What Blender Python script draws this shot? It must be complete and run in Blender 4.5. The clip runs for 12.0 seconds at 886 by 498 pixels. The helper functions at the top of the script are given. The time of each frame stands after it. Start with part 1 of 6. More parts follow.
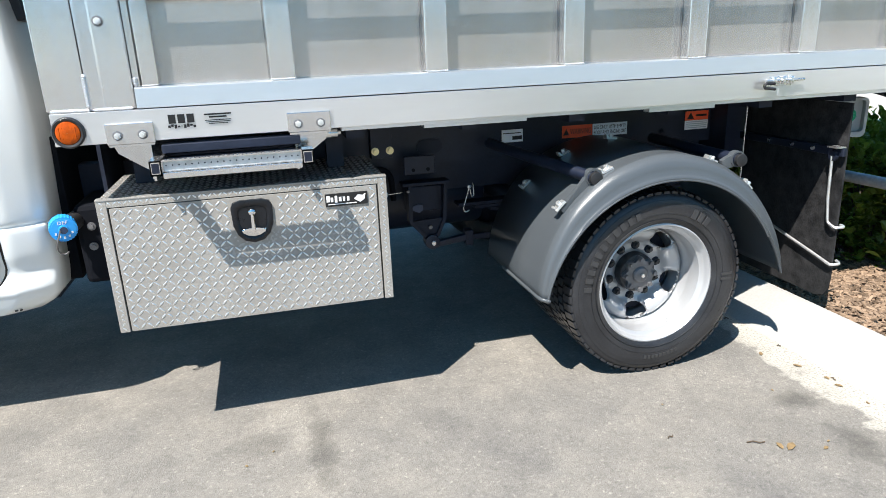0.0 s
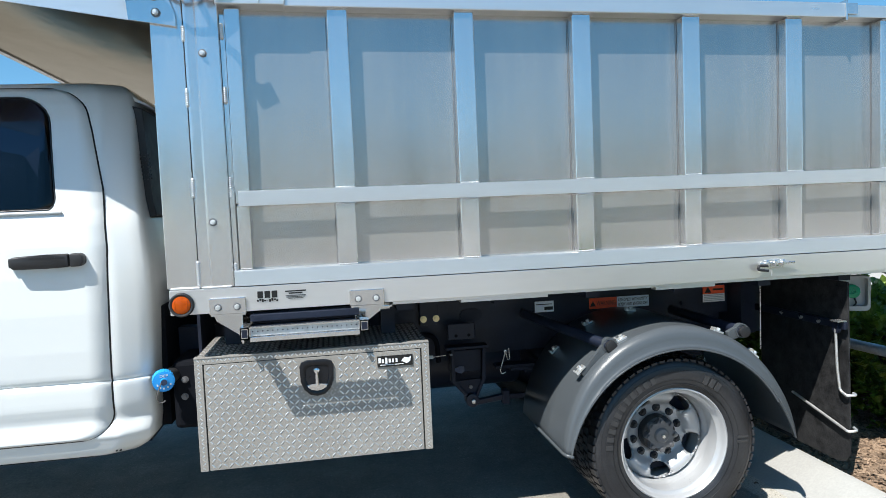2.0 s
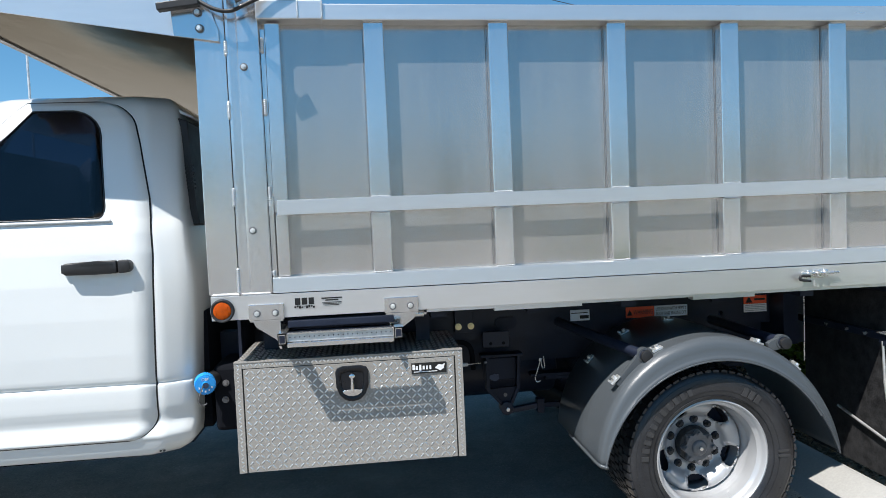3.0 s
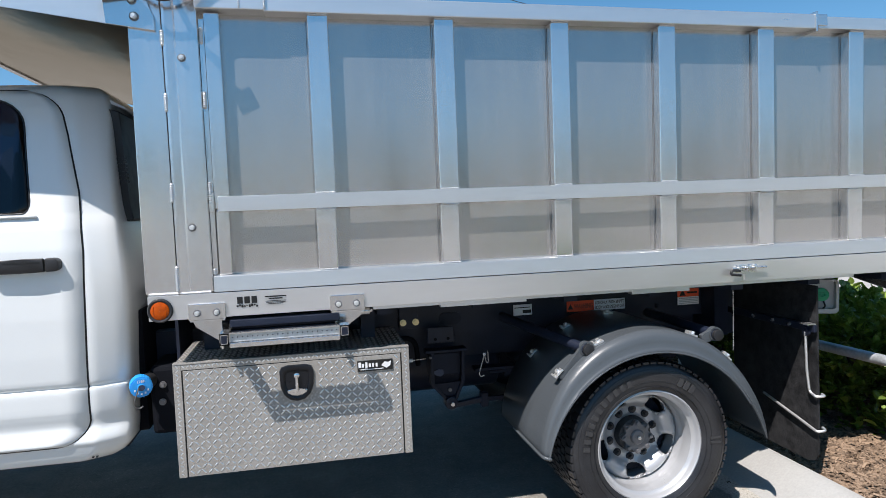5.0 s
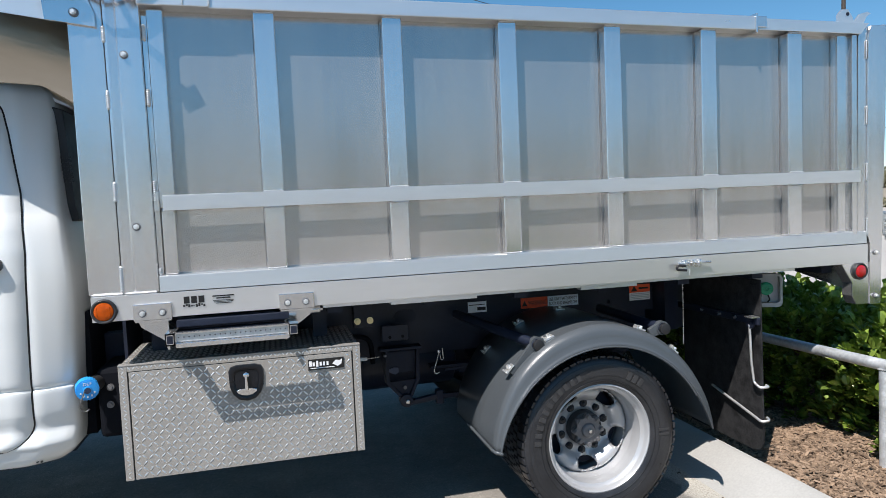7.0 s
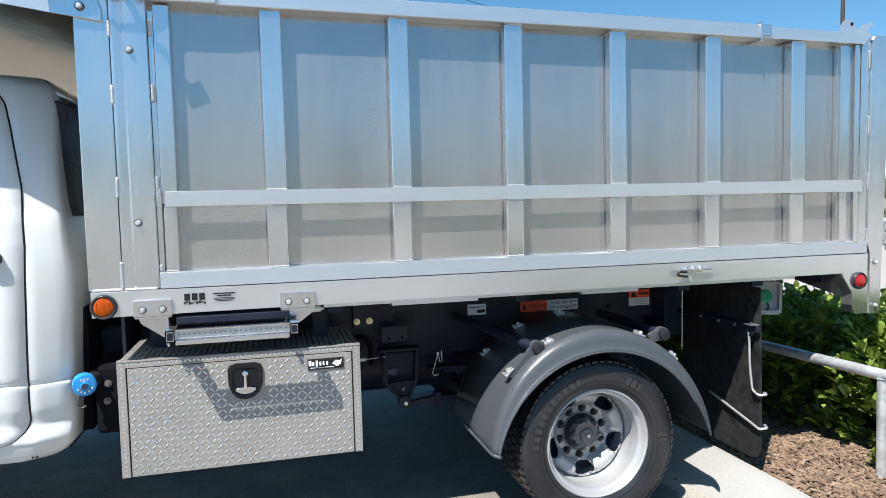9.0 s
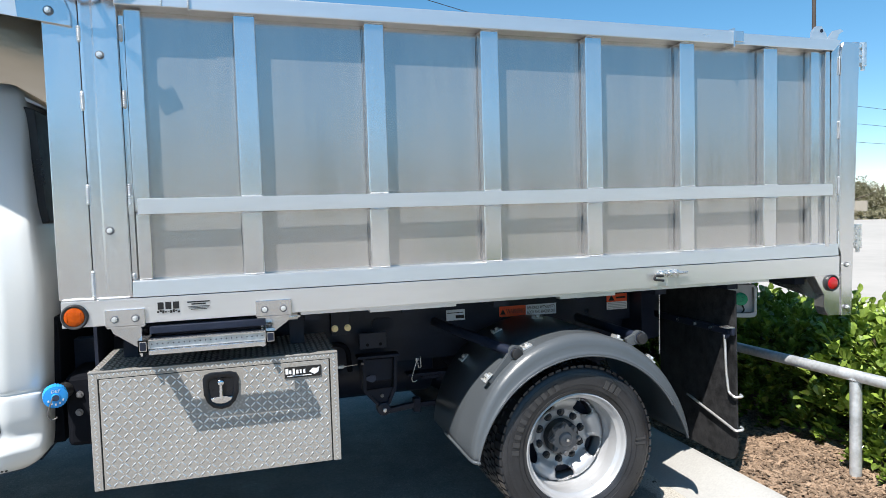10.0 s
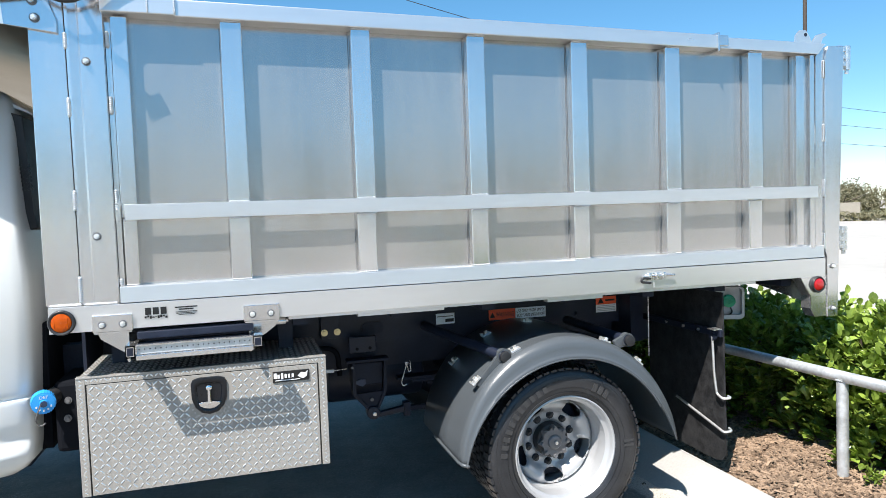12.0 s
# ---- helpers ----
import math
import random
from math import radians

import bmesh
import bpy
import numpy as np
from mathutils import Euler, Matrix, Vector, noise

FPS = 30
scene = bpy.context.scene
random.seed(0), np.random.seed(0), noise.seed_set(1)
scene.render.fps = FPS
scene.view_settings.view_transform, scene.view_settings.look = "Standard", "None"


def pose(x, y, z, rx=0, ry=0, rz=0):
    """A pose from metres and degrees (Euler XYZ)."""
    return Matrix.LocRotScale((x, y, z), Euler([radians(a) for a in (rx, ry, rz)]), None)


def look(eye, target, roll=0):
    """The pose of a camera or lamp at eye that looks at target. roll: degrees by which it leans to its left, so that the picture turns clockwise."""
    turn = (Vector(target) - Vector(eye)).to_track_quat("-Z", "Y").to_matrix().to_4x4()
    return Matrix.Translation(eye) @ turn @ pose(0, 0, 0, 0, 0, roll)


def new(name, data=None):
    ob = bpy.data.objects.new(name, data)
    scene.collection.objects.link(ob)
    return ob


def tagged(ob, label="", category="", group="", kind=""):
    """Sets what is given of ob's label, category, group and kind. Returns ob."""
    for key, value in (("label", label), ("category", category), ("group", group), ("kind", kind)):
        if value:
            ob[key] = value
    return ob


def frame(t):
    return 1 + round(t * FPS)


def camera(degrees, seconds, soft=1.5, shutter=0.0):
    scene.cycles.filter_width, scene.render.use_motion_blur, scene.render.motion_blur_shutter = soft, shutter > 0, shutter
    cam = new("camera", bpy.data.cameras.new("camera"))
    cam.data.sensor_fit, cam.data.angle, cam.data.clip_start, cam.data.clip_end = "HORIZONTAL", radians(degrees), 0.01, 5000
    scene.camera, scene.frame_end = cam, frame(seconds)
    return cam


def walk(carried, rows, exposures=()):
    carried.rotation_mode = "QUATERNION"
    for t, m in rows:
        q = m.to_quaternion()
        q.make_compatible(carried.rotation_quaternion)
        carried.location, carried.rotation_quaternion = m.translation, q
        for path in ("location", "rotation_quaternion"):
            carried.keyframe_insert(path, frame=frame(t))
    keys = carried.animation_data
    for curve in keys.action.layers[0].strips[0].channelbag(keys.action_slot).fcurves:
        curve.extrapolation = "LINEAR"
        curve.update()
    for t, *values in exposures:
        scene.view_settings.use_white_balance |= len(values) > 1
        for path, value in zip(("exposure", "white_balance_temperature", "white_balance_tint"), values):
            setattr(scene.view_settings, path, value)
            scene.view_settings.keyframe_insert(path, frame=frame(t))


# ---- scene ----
cam = camera(67.7, 12.0, soft=0.8)
PATH = [
    (0, (-1.481, -2.12, 1.316), (-1.006, -0.272, 0.714), -2.3),
    (0.5, (-1.443, -2.324, 1.336), (-0.957, -0.473, 0.755), -1.7),
    (1, (-1.394, -2.482, 1.407), (-1.003, -0.568, 0.979), -0.1),
    (1.5, (-1.424, -2.552, 1.427), (-1.126, -0.584, 1.229), -2.4),
    (2, (-1.473, -2.545, 1.42), (-1.142, -0.576, 1.297), -2.4),
    (2.5, (-1.426, -2.565, 1.441), (-1.158, -0.587, 1.329), -2.4),
    (2.7, (-1.433, -2.574, 1.429), (-1.234, -0.586, 1.33), -2.4),
    (4.3, (-1.516, -2.541, 1.454), (-1.157, -0.579, 1.316), -1.8),
    (4.5, (-1.494, -2.543, 1.471), (-1.128, -0.583, 1.315), -1.7),
    (5, (-1.484, -2.561, 1.448), (-1.087, -0.605, 1.318), -2.2),
    (5.5, (-1.455, -2.568, 1.458), (-1.053, -0.613, 1.327), -2.4),
    (6, (-1.449, -2.566, 1.456), (-1.007, -0.62, 1.331), -2.3),
    (6.5, (-1.438, -2.576, 1.446), (-0.987, -0.631, 1.325), -2.2),
    (7, (-1.412, -2.594, 1.435), (-0.925, -0.658, 1.302), -2.5),
    (7.2, (-1.415, -2.595, 1.429), (-0.923, -0.66, 1.314), -3.0),
    (8.8, (-1.398, -2.597, 1.459), (-0.921, -0.659, 1.325), -1.7),
    (9, (-1.436, -2.582, 1.435), (-0.936, -0.649, 1.307), -1.4),
    (9.5, (-1.444, -2.578, 1.438), (-0.906, -0.655, 1.326), -1.9),
    (10, (-1.422, -2.578, 1.44), (-0.865, -0.66, 1.324), -1.7),
    (10.5, (-1.42, -2.582, 1.445), (-0.849, -0.669, 1.329), -1.8),
    (11, (-1.414, -2.581, 1.435), (-0.845, -0.666, 1.326), -1.9),
    (11.5, (-1.412, -2.586, 1.435), (-0.834, -0.674, 1.323), -1.9),
    (12, (-1.394, -2.6, 1.44), (-0.824, -0.686, 1.335), -2.0),
]
EXPOSURES = [(0.0, 0.96, 6500, 11), (0.7, 0.92, 6500, 11), (1.5, 0.75, 6380, 9), (2.5, 0.53, 6350, 10), (4.5, 0.40, 6400, 15), (5.5, 0.38, 6400, 15), (7.0, 0.40, 6450, 14), (9.0, 0.66, 6450, 12), (9.5, 0.67, 6450, 12), (12.0, 0.93, 6500, 12)]
walk(cam, [(t, look(eye, target, roll)) for t, eye, target, roll in PATH], EXPOSURES)

# ---- world and sun ----
SUN_TO = Vector((0.48, 0.46, -1.0)).normalized()
world = bpy.data.worlds.new("sky")
scene.world = world
world.use_nodes = True
wn = world.node_tree.nodes
sky = wn.new("ShaderNodeTexSky")
sky.sky_type = "NISHITA"
sky.sun_disc = False
sky.sun_elevation = math.asin(-SUN_TO.z)
sky.sun_rotation = math.atan2(-SUN_TO.x, -SUN_TO.y)
sky.air_density, sky.dust_density, sky.ozone_density, sky.altitude = 1.0, 0.0, 2.0, 3000
wn["Background"].inputs[1].default_value = 0.15
vivid = wn.new("ShaderNodeHueSaturation")
vivid.inputs["Saturation"].default_value = 1.36
vivid.inputs["Hue"].default_value = 0.487
soft_sky = wn.new("ShaderNodeGamma")
soft_sky.inputs["Gamma"].default_value = 0.8
world.node_tree.links.new(sky.outputs[0], soft_sky.inputs["Color"])
world.node_tree.links.new(soft_sky.outputs[0], vivid.inputs["Color"])
world.node_tree.links.new(vivid.outputs[0], wn["Background"].inputs[0])
sun = new("sun", bpy.data.lights.new("sun", "SUN"))
sun.data.energy, sun.data.angle, sun.data.color = 5.0, radians(0.53), (1.0, 0.965, 0.905)
sun.matrix_world = look((0, 0, 20), Vector((0, 0, 20)) + SUN_TO)


# ---- materials ----
def material(name, base, rough=0.6, metal=0.0, vary=0.12, scale=6.0, fine=80.0, bump=0.1, tint=None, stretch=(1, 1, 1),
             rough_vary=0.1, coat=0.0, spec=0.5, per_object=0.0, per_island=0.0, bump_scale=None, bump_dist=0.002):
    """A surface with variation at two scales in colour and gloss, and a fine relief."""
    m = bpy.data.materials.new(name)
    m.use_nodes = True
    n, l = m.node_tree.nodes, m.node_tree.links
    b = n["Principled BSDF"]
    b.inputs["Metallic"].default_value = metal
    b.inputs["Coat Weight"].default_value = coat
    b.inputs["Coat Roughness"].default_value = 0.04
    b.inputs["Specular IOR Level"].default_value = spec
    co = n.new("ShaderNodeTexCoord")
    mp = n.new("ShaderNodeMapping")
    mp.inputs["Scale"].default_value = stretch
    l.new(co.outputs["Object"], mp.inputs["Vector"])
    big, small = n.new("ShaderNodeTexNoise"), n.new("ShaderNodeTexNoise")
    big.inputs["Scale"].default_value, big.inputs["Detail"].default_value = scale, 5
    small.inputs["Scale"].default_value, small.inputs["Detail"].default_value = fine, 3
    for t in (big, small):
        l.new(mp.outputs[0], t.inputs["Vector"])
    mixn = n.new("ShaderNodeMath")
    mixn.operation = "MULTIPLY_ADD"
    mixn.inputs[1].default_value = 0.6
    l.new(big.outputs[0], mixn.inputs[0])
    half = n.new("ShaderNodeMath")
    half.operation = "MULTIPLY"
    half.inputs[1].default_value = 0.4
    l.new(small.outputs[0], half.inputs[0])
    l.new(half.outputs[0], mixn.inputs[2])
    last = mixn.outputs[0]
    for flag, node, sock in ((per_object, "ShaderNodeObjectInfo", "Random"), (per_island, "ShaderNodeNewGeometry", "Random Per Island")):
        if flag:
            info = n.new(node)
            off = n.new("ShaderNodeMath")
            off.operation = "MULTIPLY_ADD"
            off.inputs[1].default_value = flag
            l.new(info.outputs[sock], off.inputs[0])
            l.new(last, off.inputs[2])
            last = off.outputs[0]
    ramp = n.new("ShaderNodeValToRGB")
    c = Vector(base)
    other = Vector(tint) if tint else c
    ramp.color_ramp.elements[0].position, ramp.color_ramp.elements[1].position = 0.3, 0.72 + 0.5 * (per_object + per_island)
    ramp.color_ramp.elements[0].color = (*(c * (1 - vary)), 1)
    ramp.color_ramp.elements[1].color = (*[min(1, v * (1 + vary)) for v in other], 1)
    l.new(last, ramp.inputs[0])
    l.new(ramp.outputs[0], b.inputs["Base Color"])
    rr = n.new("ShaderNodeMapRange")
    rr.inputs["From Min"].default_value, rr.inputs["From Max"].default_value = 0.3, 0.7
    rr.inputs["To Min"].default_value, rr.inputs["To Max"].default_value = max(0.02, rough - rough_vary), min(1, rough + rough_vary)
    l.new(mixn.outputs[0], rr.inputs[0])
    l.new(rr.outputs[0], b.inputs["Roughness"])
    if bump:
        bp = n.new("ShaderNodeBump")
        bp.inputs["Strength"].default_value, bp.inputs["Distance"].default_value = bump, bump_dist
        l.new((small if bump_scale is None else big).outputs[0], bp.inputs["Height"])
        l.new(bp.outputs[0], b.inputs["Normal"])
    return m


ALU_PANEL = material("mill_aluminium", (0.455, 0.45, 0.44), 0.20, 0.79, 0.06, 2.6, 24, 0.0, stretch=(2.2, 1, 0.16), rough_vary=0.06, tint=(0.485, 0.468, 0.445))
ALU = material("brushed_aluminium", (0.70, 0.70, 0.70), 0.19, 0.92, 0.06, 2, 24, 0.0, stretch=(3, 3, 0.16), rough_vary=0.07)
ALU_RAIL = material("brushed_aluminium_lengthwise", (0.76, 0.757, 0.75), 0.30, 0.80, 0.045, 1.8, 24, 0.0, stretch=(0.22, 1.6, 1.6), rough_vary=0.03)
# aluminium, with the dim brown reflection of the cab roof mixed into its colour
SHEET = material("reflection_toned_aluminium_sheet", (0.20, 0.178, 0.148), 0.14, 0.97, 0.35, 2.4, 12, 0.22, stretch=(1, 0.5, 1), rough_vary=0.06, bump_scale=1, bump_dist=0.03)
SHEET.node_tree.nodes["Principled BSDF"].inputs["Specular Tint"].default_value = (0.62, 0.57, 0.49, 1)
WELD = material("weld_metal", (0.66, 0.66, 0.66), 0.38, 0.75, 0.10, 40, 200, 0.1)
TREAD_PLATE = material("hazed_tread_plate", (0.345, 0.328, 0.300), 0.26, 0.20, 0.12, 5, 90, 0.05, rough_vary=0.08)
TREAD_RIDGE = material("polished_tread_ridge", (0.84, 0.83, 0.81), 0.40, 0.94, 0.05, 6, 120, 0.0, rough_vary=0.05)
STEEL = material("zinc_plated_steel", (0.74, 0.74, 0.73), 0.28, 0.9, 0.12, 30, 200, 0.08)
BRASS = material("yellow_zinc", (0.72, 0.62, 0.36), 0.35, 0.9, 0.1, 30, 200, 0.05)
CHROME = material("chrome", (0.85, 0.85, 0.86), 0.1, 1.0, 0.03, 20, 100, 0, rough_vary=0.04)
CLIP = material("bright_zinc_clip", (0.82, 0.82, 0.80), 0.38, 0.75, 0.1, 40, 200, 0.1)
GALV = material("galvanised_pipe", (0.56, 0.585, 0.59), 0.45, 0.55, 0.22, 9, 60, 0.1, tint=(0.68, 0.70, 0.71))
WHITE_PAINT = material("white_car_paint", (0.76, 0.785, 0.775), 0.35, 0.0, 0.02, 2, 300, 0.0, rough_vary=0.05, coat=1.0)
CABIN_TRIM = material("grey_cabin_cloth", (0.05, 0.052, 0.056), 0.8, 0.0, 0.2, 12, 200, 0.2)
GLASS = material("tinted_glass", (0.004, 0.006, 0.014), 0.04, 0.0, 0.1, 2, 20, 0, rough_vary=0.01, coat=0.3, spec=0.6)
BLACK_TRIM = material("black_trim_plastic", (0.018, 0.018, 0.019), 0.5, 0.0, 0.2, 20, 300, 0.15)
# these two blacks carry a navy lift for sky light and lens veil
BLACK_PAINT = material("black_chassis_paint_sky_tint", (0.013, 0.018, 0.034), 0.42, 0.0, 0.3, 8, 90, 0.15, spec=0.35)
SHADE_STEEL = material("black_steel_with_navy_shade", (0.013, 0.017, 0.031), 0.55, 0.0, 0.3, 8, 90, 0.2, spec=0.3)
# darker copy of the black above, with deep underbody shade in its colour
SHADE_BLACK = material("shaded_underbody_black", (0.006, 0.007, 0.010), 0.8, 0.0, 0.3, 8, 90, 0.2, spec=0.1)
POLY = material("grey_poly_fender", (0.076, 0.086, 0.094), 0.32, 0.0, 0.1, 4, 500, 0.2, rough_vary=0.05)
RUBBER = material("tyre_rubber", (0.014, 0.015, 0.018), 0.36, 0.0, 0.3, 7, 140, 0.2, tint=(0.030, 0.031, 0.034))
RUBBER_MARK = material("moulded_rubber_marking", (0.040, 0.040, 0.041), 0.5, 0.0, 0.15, 20, 200, 0.1)
FLAP = material("dusty_rubber_flap", (0.008, 0.008, 0.009), 0.65, 0.0, 0.5, 22, 160, 0.3, tint=(0.032, 0.032, 0.033), spec=0.15)
RIM = material("silver_wheel_paint", (0.48, 0.485, 0.49), 0.36, 0.35, 0.05, 8, 200, 0.05)
HUB = material("dark_hub_iron", (0.035, 0.036, 0.038), 0.45, 0.3, 0.3, 30, 200, 0.2)
FLANGE = material("axle_flange_iron", (0.17, 0.17, 0.175), 0.45, 0.4, 0.25, 30, 200, 0.2)
AMBER = material("amber_lens", (0.44, 0.068, 0.001), 0.2, 0.0, 0.35, 60, 200, 0.3, spec=0.3)
RED_LENS = material("red_lens", (0.42, 0.012, 0.014), 0.14, 0.0, 0.15, 60, 200, 0.3, coat=0.6)
GREEN_PLUG = material("green_plug", (0.01, 0.36, 0.18), 0.4, 0.0, 0.15, 40, 200, 0.1)
LATCH_BLACK = material("glossy_black_latch", (0.005, 0.006, 0.009), 0.32, 0.0, 0.2, 20, 300, 0.1)
LAMP_GREY = material("grey_lamp_housing", (0.42, 0.45, 0.46), 0.35, 0.0, 0.08, 20, 200, 0.05, coat=0.4)
TANK_BLUE = material("dark_blue_tank_label", (0.03, 0.05, 0.10), 0.4, 0.0, 0.3, 20, 100, 0.05)
BLUE_CAP = material("blue_filler_cap", (0.025, 0.33, 0.80), 0.4, 0.0, 0.08, 30, 200, 0.05)
LABEL_BLACK = material("black_vinyl", (0.012, 0.012, 0.012), 0.35, 0.0, 0.1, 30, 200, 0)
LABEL_WHITE = material("white_vinyl", (0.80, 0.80, 0.80), 0.45, 0.0, 0.04, 30, 200, 0)
LABEL_RED = material("orange_red_vinyl", (0.92, 0.12, 0.04), 0.45, 0.0, 0.05, 30, 200, 0)
LABEL_BLUE = material("pale_blue_vinyl", (0.80, 0.87, 0.92), 0.45, 0.0, 0.05, 30, 200, 0)
CONCRETE_KERB = material("pale_concrete", (0.335, 0.33, 0.31), 0.85, 0.0, 0.10, 2.2, 90, 0.25, tint=(0.385, 0.378, 0.355))
LOT = material("bright_concrete_lot", (0.36, 0.34, 0.305), 0.9, 0.0, 0.08, 0.12, 2, 0.0, tint=(0.41, 0.385, 0.35))
FENCE = material("weathered_tan_fence", (0.30, 0.27, 0.22), 0.9, 0.0, 0.15, 1.0, 9, 0.2)
GRASS = material("dry_verge", (0.10, 0.11, 0.04), 0.95, 0.0, 0.35, 0.5, 5, 0.3, tint=(0.16, 0.15, 0.06))
MULCH_SOIL = material("dark_mulch_soil", (0.07, 0.043, 0.027), 0.95, 0.0, 0.4, 8, 60, 0.6, bump_dist=0.02)
CHIP = material("wood_mulch_chip", (0.062, 0.034, 0.018), 0.9, 0.0, 0.5, 12, 90, 0.3, tint=(0.215, 0.15, 0.10), per_island=0.55)
LEAF = material("hedge_leaf", (0.012, 0.032, 0.008), 0.26, 0.0, 0.4, 3, 40, 0.1, tint=(0.21, 0.29, 0.05), per_island=0.5)
FAR_LEAF = material("far_tree_leaf", (0.115, 0.108, 0.06), 0.7, 0.0, 0.25, 0.4, 4, 0.1, tint=(0.21, 0.19, 0.12), per_island=0.4)
BARK = material("bark", (0.10, 0.075, 0.055), 0.9, 0.0, 0.3, 10, 60, 0.5)
POLE = material("bronze_pole_paint", (0.06, 0.045, 0.035), 0.6, 0.0, 0.2, 3, 60, 0.1)
TWIG = material("dry_twig", (0.10, 0.07, 0.045), 0.9, 0.0, 0.3, 30, 100, 0.2)
DRY_LEAF = material("dry_leaf", (0.24, 0.16, 0.075), 0.8, 0.0, 0.25, 30, 100, 0.2)


def translucent(m, colour, weight):
    n, l = m.node_tree.nodes, m.node_tree.links
    tr, mx = n.new("ShaderNodeBsdfTranslucent"), n.new("ShaderNodeMixShader")
    tr.inputs["Color"].default_value = (*colour, 1)
    mx.inputs[0].default_value = weight
    out = n["Material Output"]
    l.new(n["Principled BSDF"].outputs[0], mx.inputs[1])
    l.new(tr.outputs[0], mx.inputs[2])
    l.new(mx.outputs[0], out.inputs["Surface"])


translucent(LEAF, (0.20, 0.30, 0.03), 0.2)
def see_through(name, colour):
    """Tinted glass that can be seen through."""
    m = material(name, colour, 0.02, 0.0, 0.02, 2, 20, 0, rough_vary=0.005)
    m.node_tree.nodes["Principled BSDF"].inputs["Transmission Weight"].default_value = 1.0
    return m


TINT = see_through("tinted_side_glass", (0.012, 0.018, 0.035))
translucent(FAR_LEAF, (0.2, 0.2, 0.05), 0.2)


def asphalt_material():
    """Worn asphalt: pale aggregate in a grey binder, stains, and sandy dirt washed against the kerb."""
    m = bpy.data.materials.new("worn_asphalt")
    m.use_nodes = True
    n, l = m.node_tree.nodes, m.node_tree.links
    b = n["Principled BSDF"]
    b.inputs["Roughness"].default_value = 0.9
    co = n.new("ShaderNodeTexCoord")

    def noise_of(scale, detail=4):
        t = n.new("ShaderNodeTexNoise")
        t.inputs["Scale"].default_value, t.inputs["Detail"].default_value = scale, detail
        l.new(co.outputs["Object"], t.inputs["Vector"])
        return t.outputs[0]

    def ramp_of(sock, stops):
        r = n.new("ShaderNodeValToRGB")
        e = r.color_ramp.elements
        while len(e) < len(stops):
            e.new(0.5)
        for k, (p, c) in enumerate(stops):
            e[k].position, e[k].color = p, (*c, 1)
        l.new(sock, r.inputs[0])
        return r.outputs[0]

    def mix(kind, fac, a, c):
        x = n.new("ShaderNodeMix")
        x.data_type, x.blend_type = "RGBA", kind
        for sock, v in ((x.inputs[0], fac), (x.inputs[6], a), (x.inputs[7], c)):
            if isinstance(v, bpy.types.NodeSocket):
                l.new(v, sock)
            elif isinstance(v, tuple):
                sock.default_value = (*v, 1)
            else:
                sock.default_value = v
        return x.outputs[2]

    vor = n.new("ShaderNodeTexVoronoi")
    vor.inputs["Scale"].default_value = 380
    l.new(co.outputs["Object"], vor.inputs["Vector"])
    stones = ramp_of(vor.outputs["Color"], [(0.0, (0.165, 0.154, 0.138)), (0.55, (0.212, 0.200, 0.182)), (0.88, (0.255, 0.242, 0.222)), (1.0, (0.40, 0.385, 0.36))])
    chip = n.new("ShaderNodeTexVoronoi")
    chip.inputs["Scale"].default_value = 130
    l.new(co.outputs["Object"], chip.inputs["Vector"])
    stones = mix("MULTIPLY", 1.0, stones, ramp_of(chip.outputs["Color"], [(0.0, (0.80, 0.80, 0.80)), (0.30, (0.97, 0.97, 0.97)), (0.80, (1.03, 1.03, 1.03)), (0.92, (1.32, 1.32, 1.30)), (1.0, (1.6, 1.59, 1.56))]))
    patches = ramp_of(noise_of(1.6, 6), [(0.3, (0.74, 0.74, 0.75)), (0.46, (0.98, 0.97, 0.945)), (0.58, (1.06, 1.04, 1.0)), (0.72, (1.34, 1.31, 1.24))])
    colour = mix("MULTIPLY", 1.0, stones, patches)
    specks = ramp_of(noise_of(45, 2), [(0.32, (0.80, 0.80, 0.81)), (0.5, (1, 1, 1))])
    colour = mix("MULTIPLY", 0.7, colour, specks)
    blots = ramp_of(noise_of(8, 5), [(0.34, (0.90, 0.90, 0.905)), (0.5, (1, 1, 1)), (0.68, (1.10, 1.095, 1.08))])
    colour = mix("MULTIPLY", 1.0, colour, blots)
    stain = ramp_of(noise_of(0.9, 3), [(0.58, (0, 0, 0)), (0.72, (0.42, 0.42, 0.42))])
    colour = mix("MIX", stain, colour, (0.07, 0.068, 0.066))
    sep = n.new("ShaderNodeSeparateXYZ")
    l.new(co.outputs["Object"], sep.inputs[0])
    wob = n.new("ShaderNodeMath")
    wob.operation = "MULTIPLY_ADD"
    wob.inputs[1].default_value = 0.34
    l.new(noise_of(6.5, 10), wob.inputs[0])
    l.new(sep.outputs[0], wob.inputs[2])
    sand = ramp_of(wob.outputs[0], [(0.585, (0, 0, 0)), (0.605, (0.65, 0.65, 0.65)), (0.68, (0.95, 0.95, 0.95))])
    grit = ramp_of(noise_of(120, 4), [(0.32, (0.24, 0.22, 0.185)), (0.46, (0.42, 0.395, 0.34)), (0.65, (0.52, 0.495, 0.435))])
    colour = mix("MIX", sand, colour, grit)
    # old drips: a long dark smear before the tool box and a worn patch by the kerb
    for cx, cy, sx, sy, depth in ((-1.42, -0.10, 0.10, 0.60, 0.36), (-1.62, -0.02, 0.22, 0.20, 0.24), (0.30, -0.36, 0.20, 0.16, 0.42), (0.28, -0.66, 0.14, 0.24, 0.40), (-0.2, -0.95, 0.3, 0.12, 0.2)):
        mp = n.new("ShaderNodeMapping")
